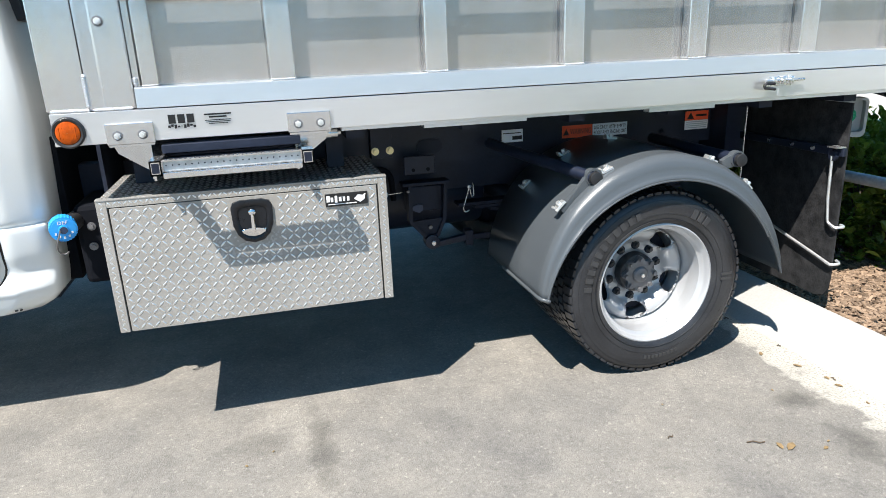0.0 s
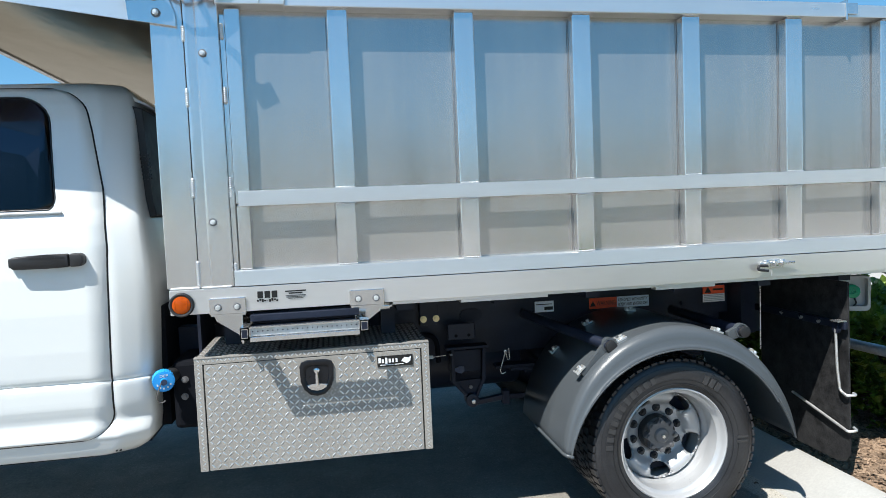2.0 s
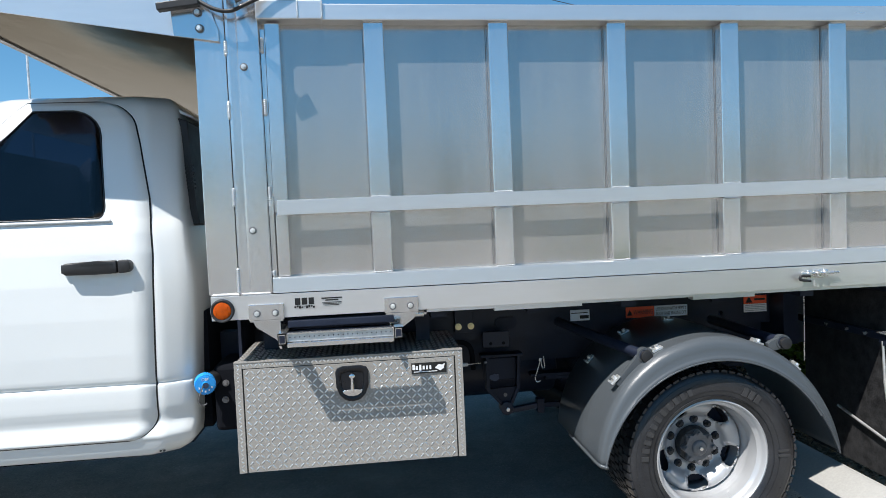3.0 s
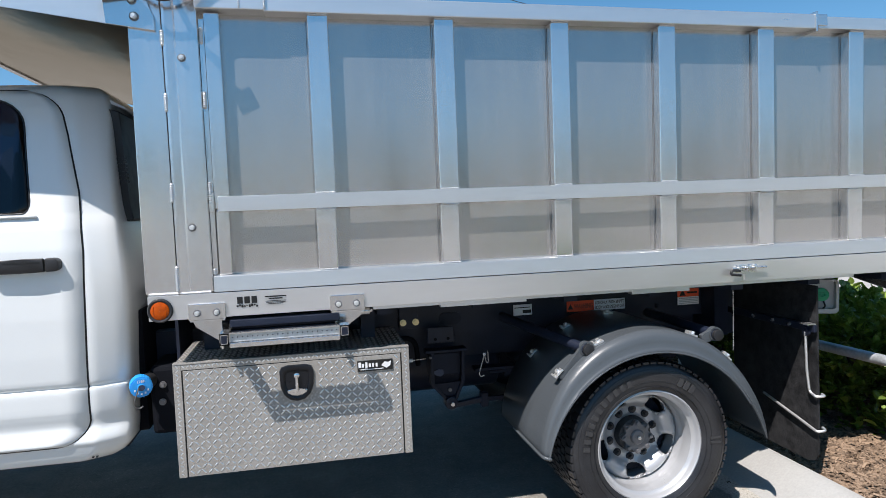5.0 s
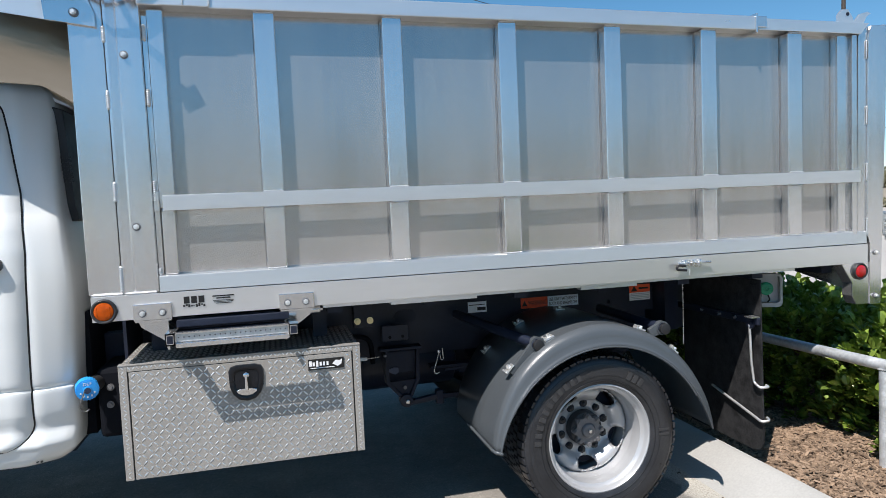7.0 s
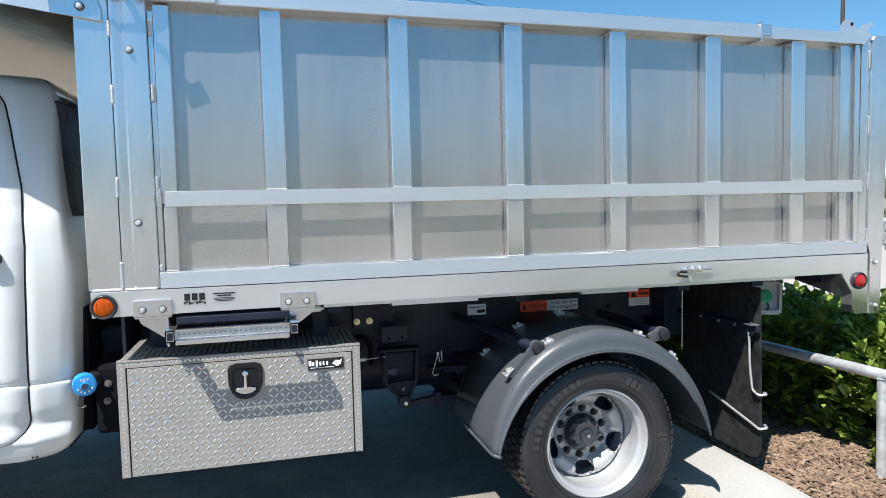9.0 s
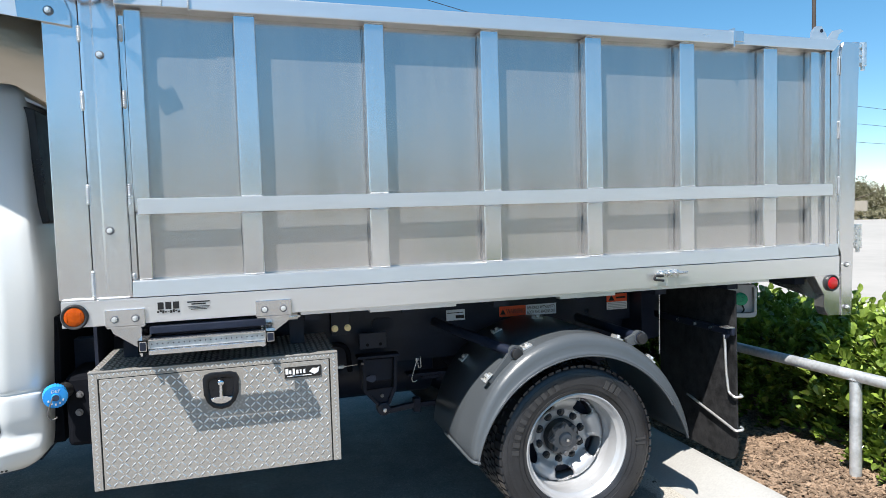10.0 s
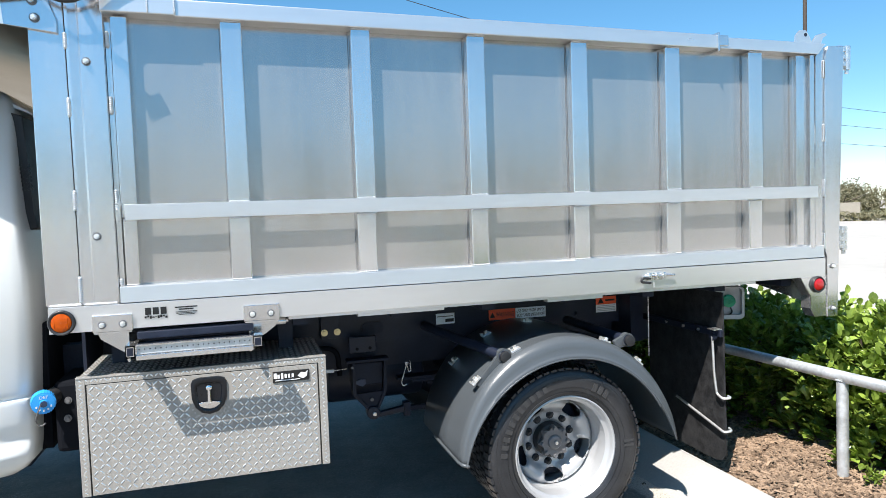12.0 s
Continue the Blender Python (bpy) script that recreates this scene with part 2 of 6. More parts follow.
        mp.vector_type = "TEXTURE"
        mp.inputs["Location"].default_value, mp.inputs["Scale"].default_value = (cx, cy, 0), (sx, sy, 1)
        l.new(co.outputs["Object"], mp.inputs["Vector"])
        far = n.new("ShaderNodeVectorMath")
        far.operation = "LENGTH"
        l.new(mp.outputs[0], far.inputs[0])
        rough_edge = n.new("ShaderNodeMath")
        rough_edge.operation = "MULTIPLY_ADD"
        rough_edge.inputs[1].default_value = 0.9
        l.new(noise_of(9.0, 6), rough_edge.inputs[0])
        l.new(far.outputs["Value"], rough_edge.inputs[2])
        blot = ramp_of(rough_edge.outputs[0], [(0.55, (1 - depth,) * 3), (0.8, (1 - depth * 0.6,) * 3), (1.25, (1, 1, 1))])
        colour = mix("MULTIPLY", 1.0, colour, blot)
    l.new(colour, b.inputs["Base Color"])
    bp = n.new("ShaderNodeBump")
    bp.inputs["Strength"].default_value, bp.inputs["Distance"].default_value = 0.4, 0.003
    l.new(vor.outputs["Distance"], bp.inputs["Height"])
    l.new(bp.outputs[0], b.inputs["Normal"])
    return m


ASPHALT = asphalt_material()


# ---- mesh tools ----
def part(name, bm, mat, parent=None, label="", smooth=None):
    """Links a bmesh as one mesh object under a thing or a part."""
    me = bpy.data.meshes.new(name)
    bmesh.ops.recalc_face_normals(bm, faces=bm.faces)
    bm.to_mesh(me)
    bm.free()
    return link(name, me, mat, parent, label, smooth)


def link(name, me, mat, parent=None, label="", smooth=None):
    if mat and not me.materials:
        me.materials.append(mat)
    if smooth is not None:
        me.polygons.foreach_set("use_smooth", [True] * len(me.polygons))
        if smooth:
            me.set_sharp_from_angle(angle=radians(smooth))
    ob = new(name, me)
    if parent:
        ob.parent = parent
    if label:
        ob["label"] = label
    return ob


def parts(name, items, mat, parent, label="", bevel=0.0):
    """Boxes as a part each."""
    return [part(name, boxes(it, bevel=bevel), mat, parent, label) for it in items]


def pieces(name, bm, mat, parent, label="", smooth=None):
    """Each loose piece of a bmesh as a part of its own."""
    bmesh.ops.recalc_face_normals(bm, faces=bm.faces)
    left, made = set(bm.verts), []
    while left:
        first = next(v for v in bm.verts if v in left)
        heap, own = [first], {first}
        while heap:
            for e in heap.pop().link_edges:
                for v in e.verts:
                    if v not in own:
                        own.add(v)
                        heap.append(v)
        left -= own
        order = [v for v in bm.verts if v in own]
        slot = {v: k for k, v in enumerate(order)}
        me = bpy.data.meshes.new(name)
        me.from_pydata([v.co[:] for v in order], [], [[slot[v] for v in f.verts] for f in bm.faces if f.verts[0] in own])
        made.append(link(name, me, mat, parent, label, smooth))
    bm.free()
    return made


def beads(parent, runs, r=0.006, step=0.007):
    """Weld beads, a part each."""
    for p0, p1 in runs:
        part("weld_bead", weld(bmesh.new(), p0, p1, r, step), WELD, parent, smooth=0)


def thing(name, label, category, group="", kind="", at=(0, 0, 0)):
    ob = new(name)
    ob.empty_display_size = 0.1
    ob.location = at
    return tagged(ob, label, category, group, kind)


def box(bm, x0, x1, y0, y1, z0, z1, bevel=0.0, seg=2):
    r = bmesh.ops.create_cube(bm, size=1.0, matrix=Matrix.Translation(((x0 + x1) / 2, (y0 + y1) / 2, (z0 + z1) / 2)) @ Matrix.Diagonal((x1 - x0, y1 - y0, z1 - z0, 1)))
    if bevel:
        edges = list({e for v in r["verts"] for e in v.link_edges})
        bmesh.ops.bevel(bm, geom=edges, offset=bevel, segments=seg, affect="EDGES", profile=0.5)
    return bm


def boxes(*items, bevel=0.0):
    bm = bmesh.new()
    for it in items:
        box(bm, *it, bevel=bevel)
    return bm


def cyl(bm, p0, p1, r0, r1=None, seg=20, bevel=0.0):
    p0, p1 = Vector(p0), Vector(p1)
    d = p1 - p0
    m = Matrix.Translation((p0 + p1) / 2) @ d.to_track_quat("Z", "Y").to_matrix().to_4x4()
    r = bmesh.ops.create_cone(bm, cap_ends=True, segments=seg, radius1=r0, radius2=r0 if r1 is None else r1, depth=d.length, matrix=m)
    if bevel:
        edges = [e for e in {e for v in r["verts"] for e in v.link_edges} if any(len(f.verts) > 4 for f in e.link_faces)]
        bmesh.ops.bevel(bm, geom=edges, offset=bevel, segments=2, affect="EDGES", profile=0.5)
    return bm


def prism(bm, pts, axis, a, b, bevel=0.0):
    """A polygon of (u, v) drawn out along an axis from a to b. Axis y: (x, z); x: (y, z); z: (x, y)."""
    place = {"y": lambda u, v, w: (u, w, v), "x": lambda u, v, w: (w, u, v), "z": lambda u, v, w: (u, v, w)}[axis]
    lo = [bm.verts.new(place(u, v, a)) for u, v in pts]
    hi = [bm.verts.new(place(u, v, b)) for u, v in pts]
    faces = [bm.faces.new(lo), bm.faces.new(hi[::-1])]
    for k in range(len(pts)):
        j = (k + 1) % len(pts)
        faces.append(bm.faces.new((lo[j], lo[k], hi[k], hi[j])))
    if bevel:
        bmesh.ops.bevel(bm, geom=list({e for f in faces for e in f.edges}), offset=bevel, segments=2, affect="EDGES", profile=0.5)
    return bm


def tube(bm, pts, r, seg=10):
    """A round rod along a line of points."""
    pts = [Vector(p) for p in pts]
    rings = []
    ref = Vector((0.31, 0.17, 0.93)).normalized()
    for k, p in enumerate(pts):
        d = (pts[min(k + 1, len(pts) - 1)] - pts[max(k - 1, 0)]).normalized()
        u = d.cross(ref).normalized()
        v = d.cross(u)
        rings.append([bm.verts.new(p + r * (math.cos(a) * u + math.sin(a) * v)) for a in [2 * math.pi * i / seg for i in range(seg)]])
    for a, b in zip(rings, rings[1:]):
        for i in range(seg):
            j = (i + 1) % seg
            bm.faces.new((a[i], a[j], b[j], b[i]))
    bm.faces.new(rings[0][::-1])
    bm.faces.new(rings[-1])
    return bm


def bent(pts, r, n=6):
    """Points with their corners rounded off at radius r."""
    pts = [Vector(p) for p in pts]
    out = [pts[0]]
    for a, p, b in zip(pts, pts[1:], pts[2:]):
        q0, q1 = p + (a - p).normalized() * r, p + (b - p).normalized() * r
        for k in range(n + 1):
            t = k / n
            out.append((1 - t) ** 2 * q0 + 2 * t * (1 - t) * p + t * t * q1)
    return out + [pts[-1]]


def revolve(bm, profile, cx, cz, seg=72, closed=False):
    """A profile of (radius, y) turned about the line x = cx, z = cz."""
    rings = []
    for r, y in profile:
        rings.append([bm.verts.new((cx + r * math.cos(a), y, cz + r * math.sin(a))) for a in [2 * math.pi * i / seg for i in range(seg)]])
    pairs = list(zip(rings, rings[1:])) + ([(rings[-1], rings[0])] if closed else [])
    for a, b in pairs:
        for i in range(seg):
            j = (i + 1) % seg
            bm.faces.new((a[i], a[j], b[j], b[i]))
    return bm


def rounded(x0, x1, z0, z1, r, n=5):
    """The outline of a rectangle with round corners."""
    out = []
    for cx, cz, a0 in ((x1 - r, z1 - r, 0), (x0 + r, z1 - r, 90), (x0 + r, z0 + r, 180), (x1 - r, z0 + r, 270)):
        for k in range(n + 1):
            a = radians(a0 + 90 * k / n)
            out.append((cx + r * math.cos(a), cz + r * math.sin(a)))
    return out


def weld(bm, p0, p1, r=0.006, step=0.007):
    """One bead of metal with the ripples of its passes."""
    p0, p1 = Vector(p0), Vector(p1)
    n = max(4, int((p1 - p0).length / (step * 0.35)))
    along = (p1 - p0).normalized()
    u = along.cross(Vector((0.21, 0.93, 0.3))).normalized()
    v = along.cross(u)
    rings = []
    for k in range(n + 1):
        end = min(1.0, (k + 0.35) / 2.0, (n - k + 0.35) / 2.0)
        q = r * 0.95 * end * (0.80 + 0.16 * math.cos(k * 2.1) + random.uniform(-0.07, 0.07))
        c = p0.lerp(p1, k / n) + Vector((random.uniform(-1, 1), 0, random.uniform(-1, 1))) * 0.0008
        rings.append([bm.verts.new(c + q * (math.cos(a) * u + math.sin(a) * v)) for a in [math.pi * i / 4 for i in range(8)]])
    for a, b in zip(rings, rings[1:]):
        for i in range(8):
            bm.faces.new((a[i], a[(i + 1) % 8], b[(i + 1) % 8], b[i]))
    bm.faces.new(rings[0][::-1])
    bm.faces.new(rings[-1])
    return bm


def bolt(parent, x, y, z, r=0.011, mat=None, name="bolt"):
    """A hexagon bolt with a washer, on a face turned to -y."""
    bm = bmesh.new()
    cyl(bm, (x, y, z), (x, y - 0.003, z), r * 1.4, seg=18)
    # dark default colour gives the washer the shadow ring round the head
    part("washer", bm, mat or FLANGE, parent)
    bm = bmesh.new()
    cyl(bm, (x, y - 0.003, z), (x, y - 0.014, z), r, r * 0.94, seg=6)
    head = part(name, bm, mat or CLIP, parent)
    bm = bmesh.new()
    cyl(bm, (x, y - 0.014, z), (x, y - 0.020, z), r * 0.55, seg=10)
    part("bolt_end", bm, mat or CLIP, parent)
    return head


def lettering(text, size, x, y, z, mat, parent, width=None, turn=(90, 0, 0), name="lettering", label=""):
    """Built-in-font letters as a thin mesh, from their lower left corner, on a face turned to -y."""
    cu = bpy.data.curves.new(name, "FONT")
    cu.body, cu.size, cu.extrude = text, size, 0.0002
    tmp = bpy.data.objects.new(name, cu)
    scene.collection.objects.link(tmp)
    dg = bpy.context.evaluated_depsgraph_get()
    me = bpy.data.meshes.new_from_object(tmp.evaluated_get(dg))
    bpy.data.objects.remove(tmp)
    wide = max(v.co.x for v in me.vertices)
    sx = width / wide if width else 1.0
    me.transform(pose(x, y, z, *turn) @ Matrix.Diagonal((sx, 1, 1, 1)))
    return link(name, me, mat, parent, label)


def noisy_grid(bm, xs, ys, height):
    grid = [[bm.verts.new((x, y, height(x, y))) for y in ys] for x in xs]
    for a, b in zip(grid, grid[1:]):
        for k in range(len(ys) - 1):
            bm.faces.new((a[k], b[k], b[k + 1], a[k + 1]))
    return bm


def lozenges(us, vs, place, pitch=0.0216, length=0.0262, wide=0.0056, high=0.0022, clear=()):
    """Raised tread diamonds, every other one turned the other way, over a rectangle of (u, v); place(u, v, h) gives the point."""
    verts, faces = [], []
    nu, nv = int((us[1] - us[0]) / pitch), int((vs[1] - vs[0]) / pitch)
    for i in range(nu):
        for j in range(nv):
            cu = us[0] + (us[1] - us[0]) * (i + 0.5) / nu
            cv = vs[0] + (vs[1] - vs[0]) * (j + 0.5) / nv
            if any(p0 < cu < p1 and q0 < cv < q1 for p0, p1, q0, q1 in clear):
                continue
            a = radians(45 if (i + j) % 2 else 135)
            ca, sa = math.cos(a), math.sin(a)
            k = len(verts)
            for p, q, h in ((-0.5, 0, 0), (-0.2, 0.5, 0), (0.2, 0.5, 0), (0.5, 0, 0), (0.2, -0.5, 0), (-0.2, -0.5, 0), (-0.26, 0, 0.9), (0, 0, 1), (0.26, 0, 0.9)):
                p, q = p * length, q * wide
                verts.append(place(cu + p * ca - q * sa, cv + p * sa + q * ca, h * high))
            for f in ((0, 1, 6), (1, 7, 6), (1, 2, 7), (2, 8, 7), (2, 3, 8), (3, 4, 8), (4, 7, 8), (4, 5, 7), (5, 6, 7), (5, 0, 6)):
                faces.append([k + m for m in f])
    return verts, faces


def stuff(name, verts, faces, mat, parent=None, label="", category="", smooth=None):
    me = bpy.data.meshes.new(name)
    me.from_pydata(verts, [], faces)
    me.update()
    ob = link(name, me, mat, parent, smooth=smooth)
    return tagged(ob, label, category, kind="stuff")


# ---- ground, kerb, planting bed ----
KERB_X, BED_X = 0.57, 0.835
ground = tagged(part("ground", boxes((-900, 900, -900, 900, -0.3, -0.02)), LOT), "pale sunlit concrete car park reaching to the horizon", "ground", kind="structure")
tagged(part("asphalt_pavement", boxes((-60, KERB_X + 0.04, -60, 14, -0.2, 0.0)), ASPHALT), "worn grey asphalt parking bay with sandy edge", "pavement", kind="structure")


def kerb():
    prof = [(KERB_X, -0.1), (KERB_X, 0.0), (0.61, 0.012), (0.66, 0.032), (0.71, 0.062), (0.755, 0.092), (0.785, 0.108), (0.81, 0.114), (BED_X - 0.008, 0.114), (BED_X, 0.106), (BED_X, -0.1)]
    top = thing("kerb", "pale concrete kerb along the planting bed", "kerb", kind="structure")
    y = -10.6
    while y < 12:
        bm = bmesh.new()
        prism(bm, prof, "y", y + 0.004, y + 2.996)
        part("kerb_stone", bm, CONCRETE_KERB, top, smooth=40)
        y += 3.0
    return top


kerb()


def bed_height(x, y):
    edge = min(1.0, max(0.0, (x - BED_X) / 0.12))
    return 0.085 + 0.03 * edge + 0.022 * noise.noise((x * 4, y * 4, 0)) * edge + 0.012 * noise.noise((x * 17, y * 17, 3))


def frange(a, b, step):
    n = int(round((b - a) / step))
    return [a + (b - a) * k / n for k in range(n + 1)]


bm = bmesh.new()
noisy_grid(bm, frange(BED_X, 2.9, 0.035), frange(-9, 9, 0.06), bed_height)
bed = tagged(part("mulch_bed", bm, MULCH_SOIL, smooth=0), "planting bed of dark soil under wood mulch", "ground", kind="structure")


BACK_X = 2.9
tagged(part("back_kerb", boxes((BACK_X - 0.002, BACK_X + 0.15, -9.2, 9.2, -0.1, 0.114), bevel=0.012), CONCRETE_KERB), "pale concrete kerb behind the hedge", "kerb", kind="structure")


def chips(count, x0, x1, y0, y1, seed):
    rng = random.Random(seed)
    verts, faces = [], []
    for _ in range(count):
        x, y = rng.uniform(x0, x1), rng.uniform(y0, y1)
        l, w, h = rng.uniform(0.010, 0.040) * rng.uniform(0.6, 1), rng.uniform(0.003, 0.009), rng.uniform(0.0015, 0.004)
        m = Matrix.Translation((x, y, bed_height(x, y) + rng.uniform(0.0, 0.012))) @ pose(0, 0, 0, rng.gauss(0, 16), rng.gauss(0, 16), rng.uniform(0, 360))
        k = len(verts)
        t = rng.uniform(0.4, 1)
        for p in ((-l, -w, -h), (l, -w * t, -h), (l * 0.9, w * t, -h), (-l, w, -h), (-l * 0.95, -w, h), (l * 0.95, -w * t, h), (l * 0.8, w * t, h), (-l * 0.9, w * 0.9, h)):
            verts.append(m @ Vector(p))
        faces += [[k + a for a in f] for f in ((0, 3, 2, 1), (4, 5, 6, 7), (0, 1, 5, 4), (1, 2, 6, 5), (2, 3, 7, 6), (3, 0, 4, 7))]
    return verts, faces


stuff("mulch", *chips(21000, BED_X + 0.01, 1.75, -1.1, 1.9, 3), CHIP, None, "loose brown wood chip mulch in the planting bed", "mulch")
for k, (ya, yb) in enumerate(((-9, -1.1), (1.9, 9))):
    stuff("mulch", *chips(24000, BED_X + 0.01, 2.0 if k == 0 else 2.4, ya, yb, 4 + k), CHIP, None, "loose brown wood chip mulch in the planting bed", "mulch")
stuff("mulch", *chips(4500, 1.75, 2.88, -1.1, 1.9, 8), CHIP, None, "loose brown wood chip mulch under the hedge", "mulch")


# ---- the truck ----
truck = thing("dump_truck", "white dump truck with ribbed bare aluminium body parked by a kerb", "truck")

RAIL_Y, STAKE_Y, PANEL_Y, FAR_Y = 0.0, 0.001, 0.055, 2.44
X0, X1 = -2.07, 1.365          # front and rear end of the body's side
Z_RAIL, Z_SEAM, Z_LEDGE, Z_TOP = 1.066, 1.16, 1.221, 2.225

# side of the body
side = part("side_panel", boxes((-1.86, 1.33, PANEL_Y, PANEL_Y + 0.006, 1.15, 2.2)), ALU_PANEL, truck, "flat bare aluminium side sheet")
bm = bmesh.new()
prism(bm, [(RAIL_Y, Z_RAIL), (RAIL_Y - 0.001, Z_SEAM - 0.0015), (RAIL_Y + 0.008, Z_SEAM - 0.0015), (RAIL_Y + 0.09, Z_SEAM - 0.0015), (RAIL_Y + 0.09, Z_RAIL)], "x", X0, X1, 0.0015)
rail = part("lower_rail", bm, ALU_RAIL, truck, "brushed aluminium side rail")
bm = bmesh.new()
prism(bm, [(RAIL_Y - 0.003, Z_SEAM + 0.0015), (RAIL_Y + 0.0005, Z_LEDGE - 0.003), (RAIL_Y + 0.006, Z_LEDGE), (PANEL_Y + 0.004, Z_LEDGE), (PANEL_Y + 0.004, Z_SEAM + 0.0015)], "x", -1.836, X1 - 0.008, 0.001)
part("upper_rail", bm, ALU_RAIL, rail, "sloping rail top")
part("rail_flange", boxes((-1.25, 0.95, 0.01, 0.06, Z_RAIL - 0.012, Z_RAIL - 0.0005)), ALU_RAIL, rail)
parts("rail_shim", [(-0.98, -0.62, 0.012, 0.05, Z_RAIL - 0.022, Z_RAIL - 0.0125), (-0.15, 0.12, 0.012, 0.05, Z_RAIL - 0.024, Z_RAIL - 0.0125)], ALU_RAIL, rail)



def top_drop(x):
    """The top rail falls a little towards the tail."""
    return 0.0035 - 0.011 * x


def raked(bm):
    for v in bm.verts:
        v.co.z += top_drop(v.co.x)
    return bm


bm = bmesh.new()
box(bm, -1.605, 0.732, -0.014, 0.062, 2.163, Z_TOP, 0.004)
top_rail = part("top_rail", raked(bm), ALU_RAIL, truck, "brushed aluminium top rail")
bm = bmesh.new()
box(bm, -1.845, -1.6, -0.020, 0.066, 2.166, Z_TOP + 0.012, 0.004)
part("rail_sleeve", raked(bm), ALU_RAIL, top_rail, "")
bm = bmesh.new()
prism(bm, [(0.747, 2.165), (1.316, 2.165), (1.362, 2.217), (0.747, 2.217)], "y", -0.011, 0.058, 0.002)
part("rear_top_rail", raked(bm), ALU_RAIL, top_rail, "")
bm = bmesh.new()
box(bm, 0.729, 0.738, -0.020, 0.062, 2.150, 2.236, 0.002)
part("splice_plate", raked(bm), ALU, top_rail)
part("splice_tab", raked(boxes((0.739, 0.787, -0.018, -0.0115, 2.176, 2.224), bevel=0.002)), ALU, top_rail)
beads(top_rail, [((xw, -0.021, 2.17 + top_drop(xw)), (xw, -0.021, 2.236 + top_drop(xw))) for xw in (-1.69, -1.6)], 0.004)

bm = bmesh.new()
box(bm, -1.805, 1.318, -0.005, 0.0006, 1.4585, 1.5145, 0.001)
part("middle_rail", bm, ALU_RAIL, truck, "brushed aluminium middle rail")

# stakes
def stake_mesh(name, w, z0, z1, y0=STAKE_Y):
    bm = bmesh.new()
    box(bm, -w / 2, w / 2, y0, PANEL_Y + 0.002, z0, z1, 0.0055, 3)
    me = bpy.data.meshes.new(name)
    bm.to_mesh(me)
    bm.free()
    me.materials.append(ALU)
    return me


STAKES = (-1.411, -0.927, -0.449, 0.026, 0.497, 0.954)
lower = stake_mesh("lower_stake", 0.075, Z_LEDGE + 0.001, 1.458, STAKE_Y + 0.004)
def shared(name, bm):
    me = bpy.data.meshes.new(name)
    bm.to_mesh(me)
    bm.free()
    return me


seams = [shared("weld_bead", weld(bmesh.new(), (-0.038, y, z), (0.038, y, z), 0.0035, 0.006)) for z, y in ((1.517, STAKE_Y - 0.003), (1.456, STAKE_Y), (Z_LEDGE + 0.002, STAKE_Y + 0.004))]
seam_top = shared("weld_bead", weld(bmesh.new(), (-0.038, STAKE_Y - 0.002, 2.161), (0.038, STAKE_Y - 0.002, 2.161), 0.0035, 0.006))
for xs in STAKES:
    st = link("upper_stake", stake_mesh("upper_stake", 0.078, 1.4605, 2.162 + top_drop(xs)), None, truck)
    st.location.x = xs
    st2 = link("lower_stake", lower, None, truck)
    st2.location.x = xs - 0.002
    for me in seams:
        link("weld_bead", me, WELD, st)
    for x, z0, z1 in ((xs - 0.0425, 1.516, 2.150 + top_drop(xs)), (xs - 0.043, Z_LEDGE + 0.004, 1.456)):
        part("panel_joint", boxes((x - 0.0009, x + 0.0009, PANEL_Y - 0.0016, PANEL_Y + 0.002, z0, z1)), FLANGE, truck)
    head = link("weld_bead", seam_top, WELD, st)
    head.location.z = top_drop(xs)
for xs, w in ((-1.792, 0.055), (1.228, 0.052)):
    bm = bmesh.new()
    box(bm, xs - w / 2, xs + w / 2, STAKE_Y + 0.012, PANEL_Y + 0.002, 1.468, 2.161 + top_drop(xs), 0.004)
    part("corner_stake", bm, ALU, truck, "")
    bm = bmesh.new()
    box(bm, xs - w / 2 + 0.004, xs + w / 2 - 0.004, STAKE_Y + 0.014, PANEL_Y + 0.002, Z_LEDGE + 0.001, 1.4655, 0.004)
    part("corner_stake", bm, ALU, truck, "")

# front corner: two upright plates with welded seams
bm = bmesh.new()
box(bm, -2.078, -1.966, 0.012, 0.09, 1.163, 2.6, 0.003)
front_post = part("front_post", bm, ALU, truck, "wide bare aluminium corner post")
bm = bmesh.new()
prism(bm, [(-1.962, 0.008), (-1.952, 0.006), (-1.925, 0.010), (-1.918, 0.004), (-1.842, 0.002), (-1.839, 0.006), (-1.839, 0.09), (-1.962, 0.09)], "z", 1.164, 2.6)
part("folded_plate", bm, ALU, front_post, "")
parts("post_gap", [(-1.9658, -1.9622, 0.03, 0.08, 1.166, 2.6), (-1.8386, -1.8345, 0.03, 0.08, 1.166, 2.16)], SHADE_STEEL, front_post)
part("edge_strip", boxes((-1.8375, -1.8205, 0.016, 0.08, 1.219, 2.16)), ALU, front_post)
beads(front_post, [((-1.964, 0.010, za), (-1.964, 0.010, zb)) for za, zb in ((1.168, 1.265), (1.495, 1.57), (1.825, 1.895), (2.06, 2.12))], 0.0095)
beads(front_post, [((X0 + 0.002, 0.004, 1.163), (-1.96, 0.004, 1.163)), ((-1.955, 0.002, 1.163), (-1.845, 0.002, 1.163))], 0.0062)
beads(front_post, [((-1.8315, 0.012, za), (-1.8315, 0.012, zb)) for za, zb in ((1.49, 1.57), (1.835, 1.9), (2.07, 2.13), (1.222, 1.25))], 0.009)
